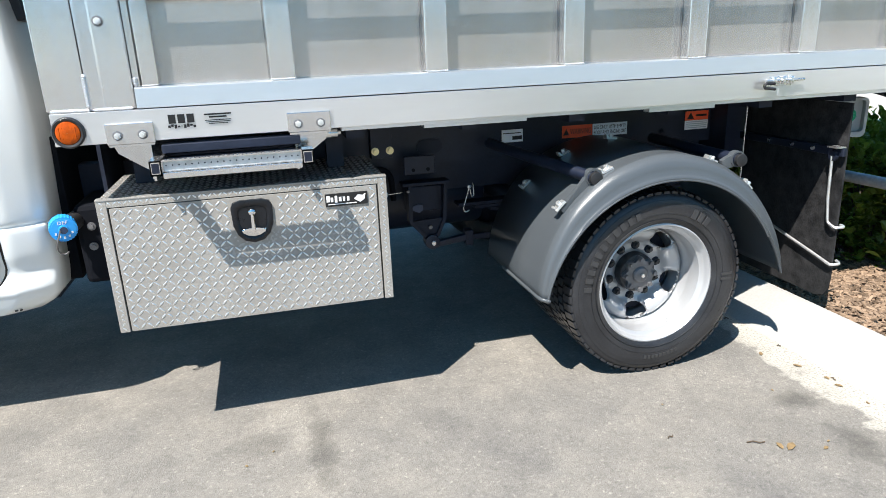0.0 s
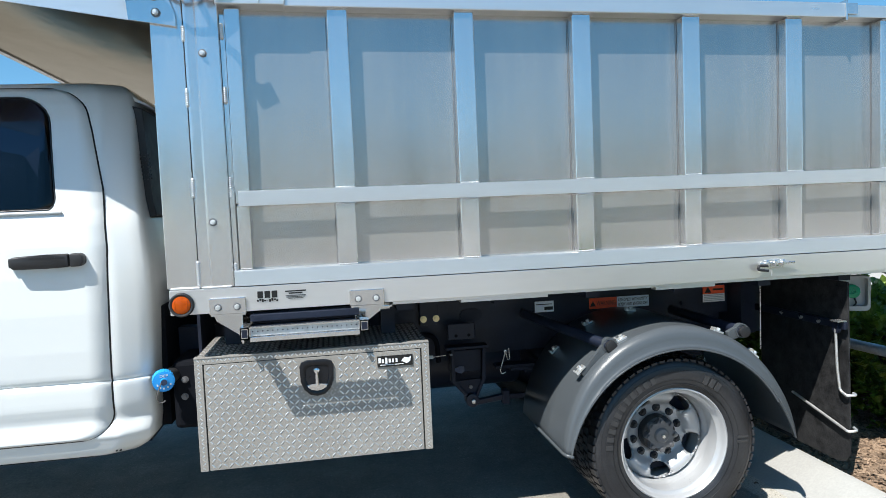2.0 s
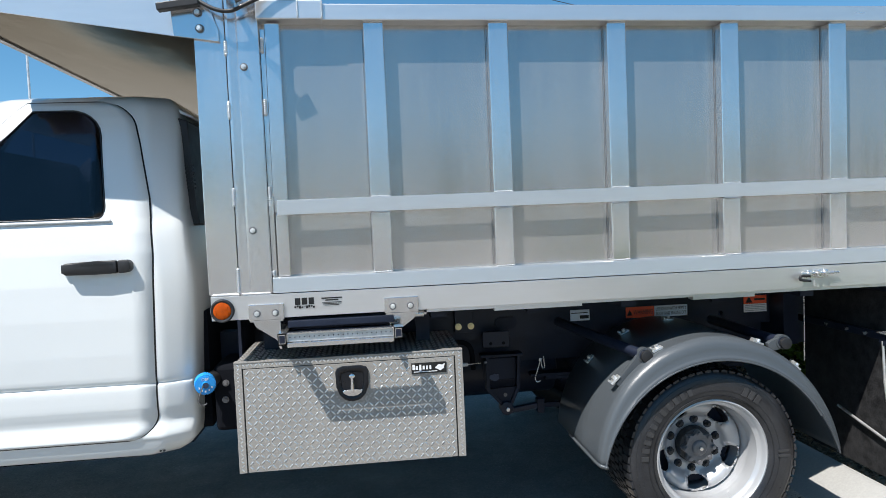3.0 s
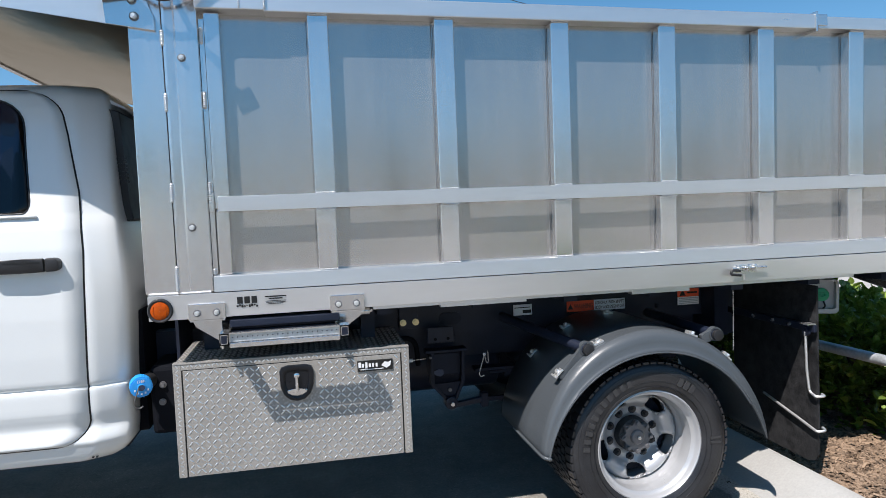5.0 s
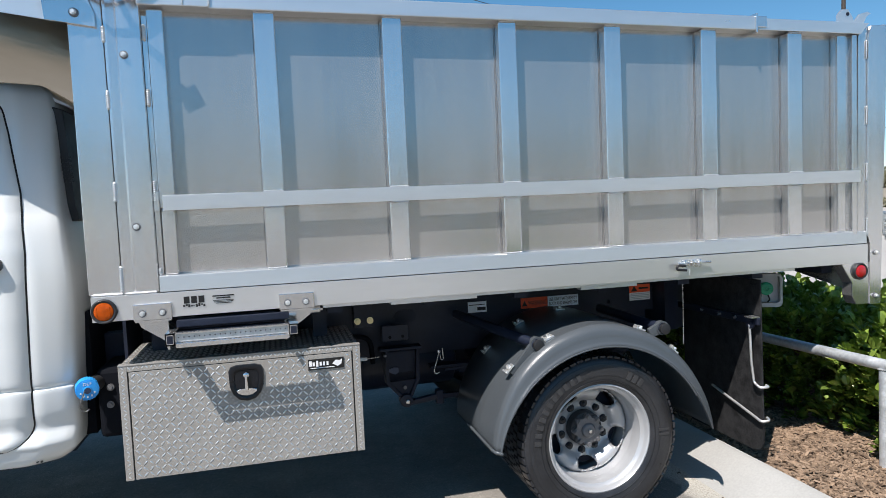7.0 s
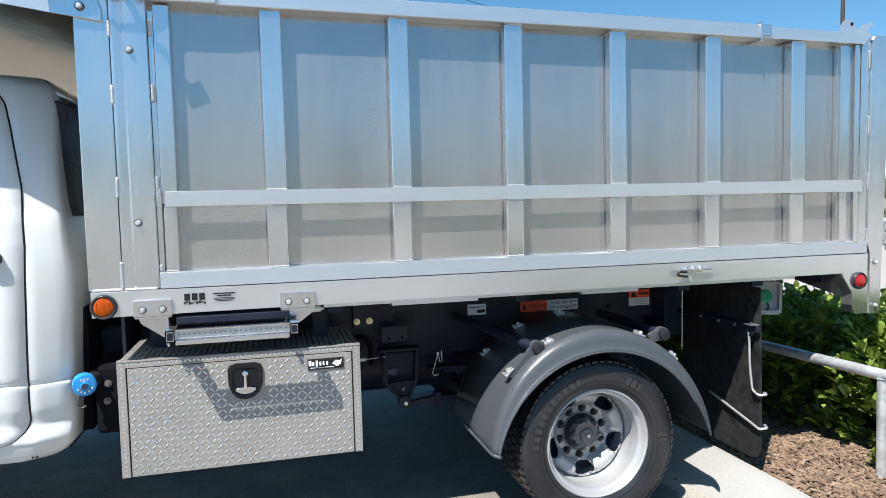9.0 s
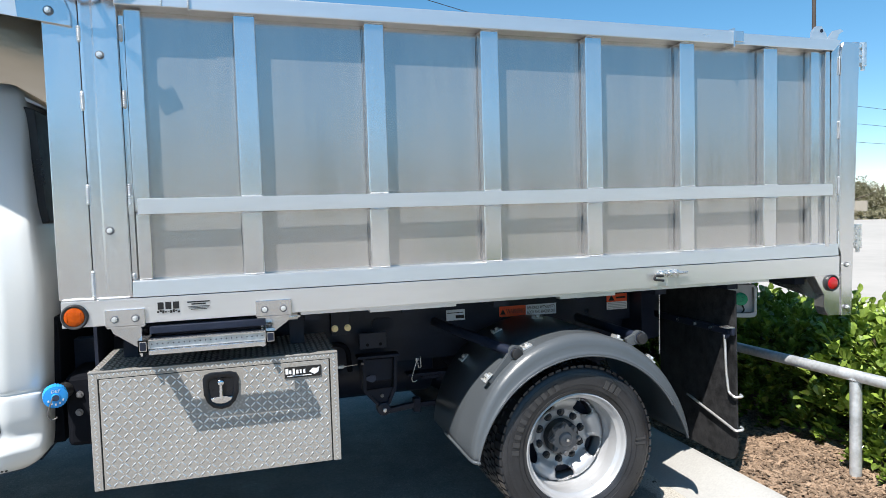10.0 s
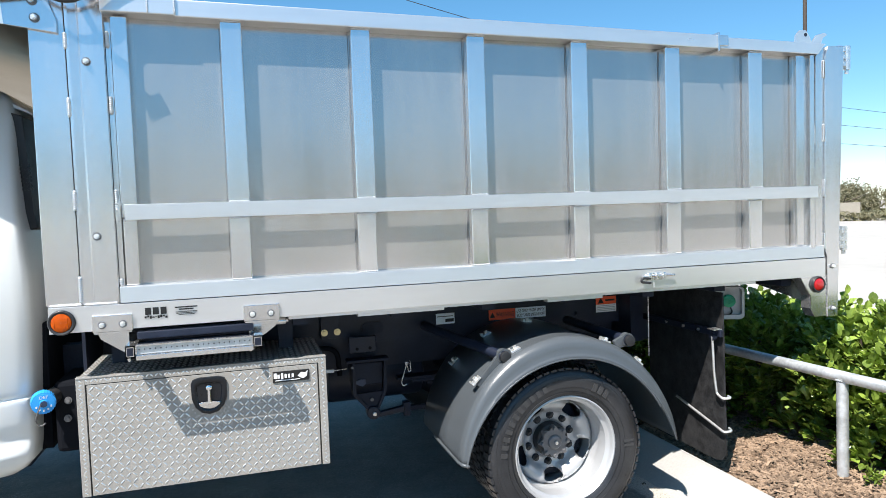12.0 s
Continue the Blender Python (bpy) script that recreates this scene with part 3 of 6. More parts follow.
part("hinge_knuckle", boxes((-1.838, -1.818, 0.006, 0.05, 1.455, 1.53), bevel=0.003), ALU, front_post)
for zb in (1.404, 2.018):
    bolt(front_post, -1.9, 0.004, zb, 0.0105)

# front gusset plate at the canopy, and the canopy over the cab
bm = bmesh.new()
prism(bm, [(-2.16, 2.33), (-2.145, 2.135), (-1.985, 2.112), (-1.985, 2.16), (-2.05, 2.33)], "y", -0.004, 0.010, 0.001)
canopy_gusset = part("canopy_gusset", bm, ALU, truck, "bolted aluminium corner plate")
for xb, zb in ((-2.055, 2.218), (-2.05, 2.16)):
    bolt(canopy_gusset, xb, -0.005, zb, 0.0115)
CAN = [(-2.08, 2.140), (-3.02, 2.285)]
CAN_Y = 0.06
bm = bmesh.new()
prism(bm, [(CAN[0][0], CAN[0][1]), CAN[1], (CAN[1][0], 2.60), (-2.08, 2.60)], "y", CAN_Y, CAN_Y + 0.008)
canopy = part("cab_canopy", bm, ALU_RAIL, truck, "bare aluminium canopy over the cab")
bm = bmesh.new()
prism(bm, [(CAN[0][0], CAN[0][1]), CAN[1], (CAN[1][0], 2.60), (-2.08, 2.60)], "y", FAR_Y - CAN_Y - 0.008, FAR_Y - CAN_Y)
part("far_cheek", bm, ALU_RAIL, canopy)
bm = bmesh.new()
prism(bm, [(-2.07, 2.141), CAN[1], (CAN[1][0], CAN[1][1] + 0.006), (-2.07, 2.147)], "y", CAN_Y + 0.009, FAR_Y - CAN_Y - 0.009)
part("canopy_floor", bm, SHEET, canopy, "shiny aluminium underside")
part("canopy_lip", boxes((CAN[1][0] - 0.03, CAN[1][0] - 0.001, CAN_Y, FAR_Y - CAN_Y, 2.278, 2.60)), ALU_PANEL, canopy)
bm = bmesh.new()
tube(bm, bent([(-2.06, -0.03, 2.262), (-1.985, -0.05, 2.215), (-1.93, -0.05, 2.205), (-1.87, -0.05, 2.235), (-1.80, -0.04, 2.27), (-1.7, -0.03, 2.30)], 0.03), 0.0075)
tarp = part("tarp_arm", bm, BLACK_TRIM, truck, "black tarp arm, hose and bracket", 60)
bm = bmesh.new()
box(bm, -0.075, 0.075, -0.018, 0.018, -0.014, 0.014, 0.004)
bmesh.ops.transform(bm, matrix=pose(-2.115, -0.035, 2.238, 0, -8, 0), verts=bm.verts[:])
part("tarp_motor", bm, BLACK_TRIM, tarp)
bm = bmesh.new()
box(bm, -0.036, 0.036, -0.004, 0.004, -0.036, 0.036, 0.002)
bmesh.ops.transform(bm, matrix=pose(-1.875, -0.125, 2.262, 0, -24, 0), verts=bm.verts[:])
part("tarp_bracket", bm, BLACK_TRIM, tarp)
bm = bmesh.new()
tube(bm, bent([(-1.875, -0.12, 2.262), (-1.95, -0.1, 2.30), (-1.97, 0.02, 2.36)], 0.03), 0.012)
part("bracket_arm", bm, BLACK_TRIM, tarp, "", 60)

# rest of the body: floor, headboard, far side, tailgate
part("body_floor", boxes((-2.05, 1.36, 0.06, FAR_Y - 0.06, 1.10, 1.15)), ALU_PANEL, truck)
bm = boxes((-2.07, -2.05, 0.02, FAR_Y - 0.02, 1.07, 2.62))
part("headboard", bm, ALU_PANEL, truck)
part("far_side_panel", boxes((-2.05, 1.34, FAR_Y - 0.06, FAR_Y - 0.02, 1.15, 2.2)), ALU_PANEL, truck)
part("far_lower_rail", boxes((-2.07, X1, FAR_Y - 0.07, FAR_Y, 1.066, 1.217)), ALU_RAIL, truck)
part("far_top_rail", boxes((-1.85, 1.34, FAR_Y - 0.08, FAR_Y, 2.163, 2.225)), ALU_RAIL, truck)
part("tailgate", boxes((1.375, 1.41, 0.06, FAR_Y - 0.06, 1.12, 2.19)), ALU_PANEL, truck)
parts("cross_member", [(x - 0.03, x + 0.03, 0.08, FAR_Y - 0.08, 1.02, 1.099) for x in (-1.6, -1.2, -0.8, -0.4, 0.0, 0.4, 0.8, 1.2)], SHADE_STEEL, truck)
# added sheet, blocks sun leaking between cab and body onto the ground
part("headboard_skirt", boxes((-2.068, -2.055, 0.45, 2.2, 0.6, 1.069)), SHADE_STEEL, truck)

# rear corner
bm = bmesh.new()
box(bm, 1.275, 1.303, 0.0, 0.07, 1.19, 2.152, 0.003)
rear_corner = part("rear_corner_post", bm, ALU, truck, "")
bm = bmesh.new()
prism(bm, [(1.3065, 1.19), (1.3565, 1.19), (1.3635, 2.2025), (1.3135, 2.148)], "y", 0.004, 0.07, 0.001)
part("corner_strip", bm, ALU, rear_corner)
part("backing_plate", boxes((1.20, 1.35, 0.032, 0.05, 1.218, 2.16)), ALU, rear_corner)
bm = bmesh.new()
prism(bm, [(1.372, 0.862), (1.435, 0.862), (1.477, 2.198), (1.384, 2.198), (1.3645, 2.155), (1.3575, 1.2), (1.372, 1.16)], "y", -0.006, 0.06, 0.002)
rear_post = part("tailgate_post", bm, ALU, truck, "bare aluminium tailgate post")
for za, zb in ((1.19, 1.26), (1.45, 1.53), (1.72, 1.80), (2.03, 2.11)):
    beads(rear_post, [((1.3015, 0.004, za), (1.3015, 0.004, zb)), ((1.357, 0.0, za + 0.01), (1.3585, 0.0, zb + 0.02))], 0.0042)
for zb in (1.115, 0.905):
    bolt(rear_post, 1.40, -0.006, zb, 0.009)
for xh, zb, h in ((1.525, 2.15, 0.115), (1.502, 1.25, 0.12)):
    bm = bmesh.new()
    cyl(bm, (xh, 0.02, zb - h / 2), (xh, 0.02, zb + h / 2), 0.017, seg=18)
    box(bm, xh - 0.060, xh - 0.029, 0.012, 0.03, zb - h / 2, zb + h / 2, 0.002)
    box(bm, xh - 0.029, xh - 0.005, 0.016, 0.024, zb - h / 2 + 0.02, zb + h / 2 - 0.02)
    for k in range(3):
        cyl(bm, (xh - 0.033, 0.008, zb - h / 2 + 0.012 + k * 0.036), (xh - 0.033, 0.008, zb - h / 2 + 0.032 + k * 0.036), 0.010, seg=12)
    cyl(bm, (xh, 0.02, zb - h / 2 - 0.02), (xh, 0.02, zb - h / 2), 0.010, seg=12)
    pieces("hinge_knuckle", bm, STEEL, rear_post, "", 40)
bm = bmesh.new()
prism(bm, [(1.192, 2.2075), (1.194, 2.242), (1.217, 2.267), (1.252, 2.269), (1.277, 2.236), (1.288, 2.2065)], "y", 0.0, 0.012, 0.001)
ear = part("lifting_ear", bm, ALU_RAIL, truck)
bm = bmesh.new()
cyl(bm, (1.249, -0.0015, 2.247), (1.249, 0.0135, 2.247), 0.009, seg=16)
part("ear_hole", bm, SHADE_STEEL, ear)
bm = bmesh.new()
prism(bm, [(1.305, 2.2065), (1.35, 2.258), (1.397, 2.271), (1.416, 2.262), (1.387, 2.246), (1.37, 2.2055)], "y", 0.03, 0.04, 0.001)
part("lifting_ear", bm, ALU_RAIL, truck)
# rear leg with the side lamp
bm = bmesh.new()
prism(bm, [(1.206, 1.072), (1.371, 1.072), (1.371, 0.866), (1.297, 0.866), (1.272, 0.910), (1.272, 0.975)], "y", 0.0, 0.008, 0.001)
leg = part("rear_leg", bm, ALU, truck, "bare aluminium rear corner plate")
bm = bmesh.new()
prism(bm, [(1.206, 1.07), (1.214, 1.07), (1.284, 0.975), (1.284, 0.915), (1.302, 0.871), (1.294, 0.868), (1.272, 0.910), (1.272, 0.973)], "y", 0.0085, 0.06)
part("leg_flange", bm, ALU_PANEL, leg)
bm = bmesh.new()
prism(bm, [(0.06, 1.08), (FAR_Y - 0.06, 1.08), (FAR_Y - 0.06, 0.93), (FAR_Y - 0.5, 1.01), (0.5, 1.01), (0.06, 0.93)], "x", 1.31, 1.318)
part("rear_apron", bm, ALU_PANEL, truck)
def round_lamp(name, x, z, r, lens, parent, label):
    bm = bmesh.new()
    revolve(bm, [(r * 1.32, 0.0), (r * 1.34, -0.008), (r * 1.2, -0.015), (r * 1.02, -0.013), (r * 1.0, -0.006)], x, z, 40)
    ring = part(name, bm, BLACK_TRIM, parent, label, 40)
    bm = bmesh.new()
    revolve(bm, [(r * 1.0, -0.006), (r * 0.97, -0.013), (r * 0.75, -0.0165), (r * 0.4, -0.0185), (0.001, -0.019)], x, z, 40)
    part("lens", bm, lens, ring, "", 40)
    bm = bmesh.new()
    for k in range(6):
        cyl(bm, (x - r * 0.62 + k * r * 0.25, -0.0168, z - r * 0.5), (x - r * 0.62 + k * r * 0.25, -0.0168, z + r * 0.5), 0.0013, seg=6)
    pieces("lens_rib", bm, lens, ring)
    return ring


round_lamp("side_lamp", 1.312, 1.028, 0.031, RED_LENS, leg, "round red lamp in a black grommet")
round_lamp("marker_lamp", -2.028, 1.105, 0.0335, AMBER, truck, "round amber marker lamp in a black grommet")

# latch on the rail
latch = part("rail_latch", boxes((0.33, 0.43, -0.006, -0.001, 1.108, 1.142), bevel=0.0015), STEEL, truck, "zinc-plated spring latch with a black grip")
bm = bmesh.new()
cyl(bm, (0.31, -0.016, 1.128), (0.475, -0.016, 1.128), 0.0055, seg=12)
for xb in (0.345, 0.385, 0.42):
    box(bm, xb - 0.006, xb + 0.006, -0.024, -0.0055, 1.114, 1.143, 0.002)
cyl(bm, (0.37, -0.012, 1.10), (0.37, -0.012, 1.075), 0.004, seg=8)
pieces("latch_piece", bm, STEEL, latch, "", 40)
bm = bmesh.new()
tube(bm, bent([(0.345, -0.02, 1.118), (0.30, -0.026, 1.122), (0.292, -0.028, 1.105), (0.345, -0.024, 1.098)], 0.012), 0.0055)
part("grip", bm, BLACK_TRIM, latch, "", 60)

# brackets and the folding step under the rail
for xa in (-1.865, -1.35):
    bm = bmesh.new()
    box(bm, xa - 0.066, xa + 0.066, -0.012, -0.0015, 1.062, 1.122, 0.002)
    br = part("step_bracket", bm, ALU, truck, "bolted aluminium bracket plate")
    for dx in (-0.034, 0.034):
        bolt(br, xa + dx, -0.012, 1.088, 0.010)
    s = 1 if xa < -1.5 else -1
    bm = bmesh.new()
    xe = xa + 0.042 * s
    prism(bm, [(xa - 0.06 * s, 1.055), (xe, 1.055), (xe, 0.945), (xe - 0.008 * s, 0.945), (xe - 0.012 * s, 0.975), (xa - 0.05 * s, 1.03)], "y", 0.034, 0.040, 0.001)
    box(bm, min(xe, xe + 0.008 * s), max(xe, xe + 0.008 * s), 0.0, 0.20 if s > 0 else 0.10, 0.945, 1.055, 0.001)
    box(bm, xa - 0.062, xa + 0.062, -0.010, 0.040, 1.0555, 1.0615)
    pieces("bracket_arm", bm, ALU, br)
bm = bmesh.new()
box(bm, -1.79, -1.385, -0.042, -0.022, 0.975, 1.007, 0.001)
step = part("folding_step", bm, ALU, truck, "folded aluminium step with a toothed tread")
bm = bmesh.new()
for k in range(22):
    x = -1.775 + k * 0.0178
    cyl(bm, (x, -0.0426, 0.994), (x, -0.0434, 0.994), 0.0024, seg=8)
pieces("tread_hole", bm, SHADE_STEEL, step)
bm = bmesh.new()
for k in range(30):
    x = -1.778 + k * 0.0132
    prism(bm, [(x - 0.0055, 1.0106), (x - 0.003, 1.0126), (x + 0.003, 1.0126), (x + 0.0055, 1.0106)], "y", -0.0545, -0.050)
pieces("tread_tooth", bm, ALU, step)
part("tread_top", boxes((-1.787, -1.388, -0.055, -0.022, 1.0075, 1.0105)), ALU, step)
part("tread_face", boxes((-1.783, -1.392, -0.0428, -0.0421, 0.979, 1.0065)), GALV, step, "dull punched tread face")
for xa, xb in ((-1.818, -1.786), (-1.389, -1.355)):
    bm = bmesh.new()
    prism(bm, rounded(xa, xb, 0.968, 1.012, 0.003, 2), "y", -0.06, -0.058)
    back = 0.2 if xa < -1.5 else 0.0
    for zz in ((0.968, 0.973), (1.007, 1.012)):
        box(bm, xa, xb, -0.06, back, zz[0], zz[1])
    box(bm, xa, xa + 0.004, -0.06, back, 0.968, 1.012)
    box(bm, xb - 0.004, xb, -0.06, back, 0.968, 1.012)
    pieces("tube_wall", bm, ALU, step)
    # black sheet in place of the shade inside the open tube
    part("tube_mouth", boxes((xa + 0.006, xb - 0.006, -0.0615, -0.0605, 0.976, 1.004)), SHADE_STEEL, step)
bm = bmesh.new()
box(bm, -1.785, -1.39, -0.056, -0.043, 0.958, 0.9745, 0.001)
part("step_lip", bm, ALU, step)
for k, (yy, zz) in enumerate(((0.03, 1.03), (0.10, 1.03), (0.17, 1.03), (0.05, 0.99), (0.13, 0.99))):
    bm = bmesh.new()
    box(bm, -1.79, -1.33 if k == 1 else -1.385, yy, yy + 0.028, zz - 0.012, zz + 0.014, 0.002)
    part("ladder_rung", bm, SHADE_STEEL if k % 2 else BLACK_PAINT, step)
bm = bmesh.new()
cyl(bm, (-1.385, 0.105, 1.035), (-1.262, 0.105, 1.035), 0.015, seg=18, bevel=0.002)
cyl(bm, (-1.2615, 0.105, 1.035), (-1.252, 0.105, 1.035), 0.007, seg=6)
pieces("slide_tube", bm, ALU, step, "", 40)
step.location = Vector(step.location) + Vector((0.003, -0.042, 0.0085))

# markings on the rail: brand marks as plain shapes, unreadable lines as bars
bm = bmesh.new()
for xa in (-1.757, -1.731, -1.705):
    box(bm, xa, xa + 0.02, -0.0035, -0.0015, 1.112, 1.138)
for k in range(9):
    box(bm, -1.76 + k * 0.0088, -1.753 + k * 0.0088, -0.0035, -0.0015, 1.1 + 0.003 * math.sin(k * 2.1), 1.107 + 0.003 * math.sin(k * 1.3))
for z, w, h in ((1.1305, 0.078, 0.0045), (1.1225, 0.05, 0.0045), (1.1145, 0.075, 0.002), (1.1095, 0.07, 0.002), (1.1045, 0.055, 0.002)):
    box(bm, -1.617 - w / 2, -1.617 + w / 2, -0.0035, -0.0015, z, z + h)
pieces("printed_mark", bm, LABEL_BLACK, rail, "black printed mark")

# ---- tool box under the body ----
BX0, BX1, BY0, BY1, BZ0, BZ1 = -2.012, -1.110, 0.057, 0.53, 0.449, 0.890
bm = bmesh.new()
box(bm, BX0 + 0.002, BX1 - 0.002, BY0 + 0.012, BY1, BZ0 + 0.002, BZ1 - 0.003, 0.002)
tool_box = part("tool_box", bm, TREAD_PLATE, truck, "aluminium tread plate tool box hung under the body")
bm = bmesh.new()
FW = 0.030
for a in ((BX0, BX0 + FW, BZ0, BZ1), (BX1 - FW, BX1, BZ0, BZ1)):
    box(bm, a[0], a[1], BY0, BY0 + 0.016, a[2], a[3], 0.0015)
box(bm, BX0 + FW, BX1 - FW, BY0, BY0 + 0.016, BZ1 - 0.026, BZ1, 0.0015)
box(bm, BX0, BX1, BY0 - 0.002, BY0 + 0.03, BZ1 - 0.004, BZ1 + 0.002, 0.001)
pieces("frame_strip", bm, TREAD_PLATE, tool_box)
part("door_seal", boxes((BX0 + FW + 0.0005, BX1 - FW - 0.0005, BY0 + 0.008, BY0 + 0.0115, BZ0 + 0.004, BZ1 - 0.0265)), LABEL_BLACK, tool_box)
DX0, DX1, DZ0, DZ1 = BX0 + FW + 0.005, BX1 - FW - 0.0055, BZ0 + 0.001, BZ1 - 0.0285
bm = bmesh.new()
box(bm, DX0, DX1, BY0 + 0.001, BY0 + 0.0075, DZ0, DZ1, 0.0015)
part("box_door", bm, TREAD_PLATE, tool_box, "tread plate drop door")
stuff("tread_pattern", *lozenges((DX0 + 0.004, DX1 - 0.004), (DZ0 + 0.004, DZ1 - 0.004), lambda u, v, h: (u, BY0 + 0.001 - h, v), clear=((-1.628, -1.485, 0.701, 0.861), (-1.330, -1.166, 0.790, 0.856))), TREAD_RIDGE, tool_box, smooth=0)
stuff("tread_pattern", *lozenges((BX0 + 0.004, BX1 - 0.004), (BY0 + 0.03, BY1 - 0.005), lambda u, v, h: (u, v, BZ1 - 0.003 + h)), TREAD_RIDGE, tool_box, smooth=0)
for xa in (BX0 + 0.003, BX1 - FW + 0.003):
    stuff("tread_pattern", *lozenges((xa, xa + FW - 0.006), (BZ0 + 0.004, BZ1 - 0.004), lambda u, v, h: (u, BY0 - h, v), 0.0155, 0.0165, 0.0050, 0.0010), TREAD_RIDGE, tool_box, smooth=0)
stuff("tread_pattern", *lozenges((BX0 + FW, BX1 - FW), (BZ1 - 0.026, BZ1), lambda u, v, h: (u, BY0 - h, v), 0.0155, 0.0165, 0.0050, 0.0010), TREAD_RIDGE, tool_box, smooth=0)
LX, LZ = -1.5565, 0.778
bm = bmesh.new()
def shield(s):
    return [(LX + s * u, LZ + s * v) for u, v in [(0.066, 0.05), (0.058, 0.066), (0.035, 0.073), (-0.035, 0.073), (-0.058, 0.066), (-0.066, 0.05), (-0.064, -0.01), (-0.052, -0.042), (-0.03, -0.064), (0, -0.071), (0.03, -0.064), (0.052, -0.042), (0.064, -0.01)]]
out, inn = shield(1.0), shield(0.72)
rings = []
for pts, y in ((out, BY0 + 0.002), (shield(0.98), BY0 - 0.007), (shield(0.86), BY0 - 0.009), (inn, BY0 - 0.005), (shield(0.66), BY0 + 0.0)):
    rings.append([bm.verts.new((u, y, v)) for u, v in pts])
for a, b in zip(rings, rings[1:]):
    for i in range(len(a)):
        j = (i + 1) % len(a)
        bm.faces.new((a[i], a[j], b[j], b[i]))
bm.faces.new(rings[-1])
bm.faces.new(rings[0][::-1])
part("latch_bezel", bm, LATCH_BLACK, tool_box, "black plastic paddle latch bezel", 40)
bm = bmesh.new()
for p, (u, v, w) in (((LX, BY0 - 0.008, LZ + 0.032), (0.0125, 0.006, 0.0115)), ((LX, BY0 - 0.006, LZ - 0.026), (0.011, 0.006, 0.010))):
    bmesh.ops.create_uvsphere(bm, u_segments=20, v_segments=12, radius=1.0, matrix=Matrix.Translation(p) @ Matrix.Diagonal((u, v, w, 1)))
cyl(bm, (LX, BY0 - 0.008, LZ + 0.028), (LX, BY0 - 0.008, LZ - 0.026), 0.0065, 0.0085, seg=16)
prism(bm, [(LX - 0.040, LZ - 0.024), (LX - 0.014, LZ - 0.021), (LX + 0.014, LZ - 0.021), (LX + 0.040, LZ - 0.024), (LX + 0.036, LZ - 0.036), (LX + 0.020, LZ - 0.0455), (LX, LZ - 0.049), (LX - 0.020, LZ - 0.0455), (LX - 0.036, LZ - 0.036)], "y", BY0 - 0.009, BY0 - 0.002, 0.003)
part("latch_paddle", bm, CHROME, tool_box, "chrome T-shaped paddle", 40)
badge = part("badge", boxes((-1.319, -1.178, BY0 - 0.0035, BY0 - 0.0005, 0.801, 0.844)), LABEL_BLACK, tool_box, "black maker's badge with a silver mark")
bm = bmesh.new()
for k, (w, h) in enumerate(((0.013, 0.021), (0.010, 0.015), (0.010, 0.020), (0.010, 0.015), (0.008, 0.015), (0.009, 0.015))):
    xa = -1.315 + k * 0.0137
    box(bm, xa, xa + w * 0.85, BY0 - 0.0042, BY0 - 0.0036, 0.817 if k != 2 else 0.812, 0.817 + h)
box(bm, -1.31, -1.215, BY0 - 0.0042, BY0 - 0.0036, 0.807, 0.810)
prism(bm, [(-1.224, 0.821), (-1.210, 0.835), (-1.194, 0.832), (-1.184, 0.838), (-1.188, 0.818), (-1.203, 0.809)], "y", BY0 - 0.0042, BY0 - 0.0036)
pieces("badge_mark", bm, LABEL_WHITE, badge)
parts("box_hanger", [(x - 0.03, x + 0.03, 0.3, 0.35, BZ1, 1.07) for x in (-1.9, -1.25)], BLACK_PAINT, tool_box)

# ---- chassis ----
parts("frame_rail", [(-4.4, 1.25, 0.78, 0.86, 0.66, 0.90), (-4.4, 1.25, 1.58, 1.66, 0.66, 0.90)], BLACK_PAINT, truck, "black painted frame rail")
sub = parts("sub_frame", [(-2.0, 1.25, 0.70, 0.775, 0.80, 1.015), (-2.0, 1.25, 1.665, 1.74, 0.80, 1.015)], BLACK_PAINT, truck, "black body sub-frame beam")[0]
bm = bmesh.new()
prism(bm, rounded(-0.857, -0.744, 0.846, 0.908, 0.029), "y", 0.694, 0.699)
part("beam_slot", bm, SHADE_STEEL, sub)
bm = boxes((-1.064, -0.972, 0.66, 0.699, 0.846, 1.05), bevel=0.002)
br = part("drop_bracket", bm, BLACK_PAINT, truck, "black bracket with two yellow bolts")
for xb in (-1.047, -0.984):
    bm = bmesh.new()
    cyl(bm, (xb, 0.66, 0.878), (xb, 0.653, 0.878), 0.0165, seg=20)
    part("washer", bm, BRASS, br)
    bm = bmesh.new()
    cyl(bm, (xb, 0.653, 0.878), (xb, 0.641, 0.878), 0.0095, seg=6)
    part("bolt", bm, BRASS, br)
# spring hanger: a drilled plate, a cross flange and two straps that meet at the pivot
bm = bmesh.new()
box(bm, -0.937, -0.803, 0.600, 0.612, 0.776, 0.854, 0.003)
hanger = part("spring_hanger", bm, BLACK_PAINT, truck, "black drilled spring hanger with a bright pivot bolt")
for xb in (-0.898, -0.834):
    bm = bmesh.new()
    cyl(bm, (xb, 0.5995, 0.795), (xb, 0.602, 0.795), 0.008, seg=14)
    part("hole", bm, SHADE_BLACK, hanger)
part("flange", boxes((-0.952, -0.742, 0.585, 0.66, 0.728, 0.742), bevel=0.003), SHADE_STEEL, hanger)
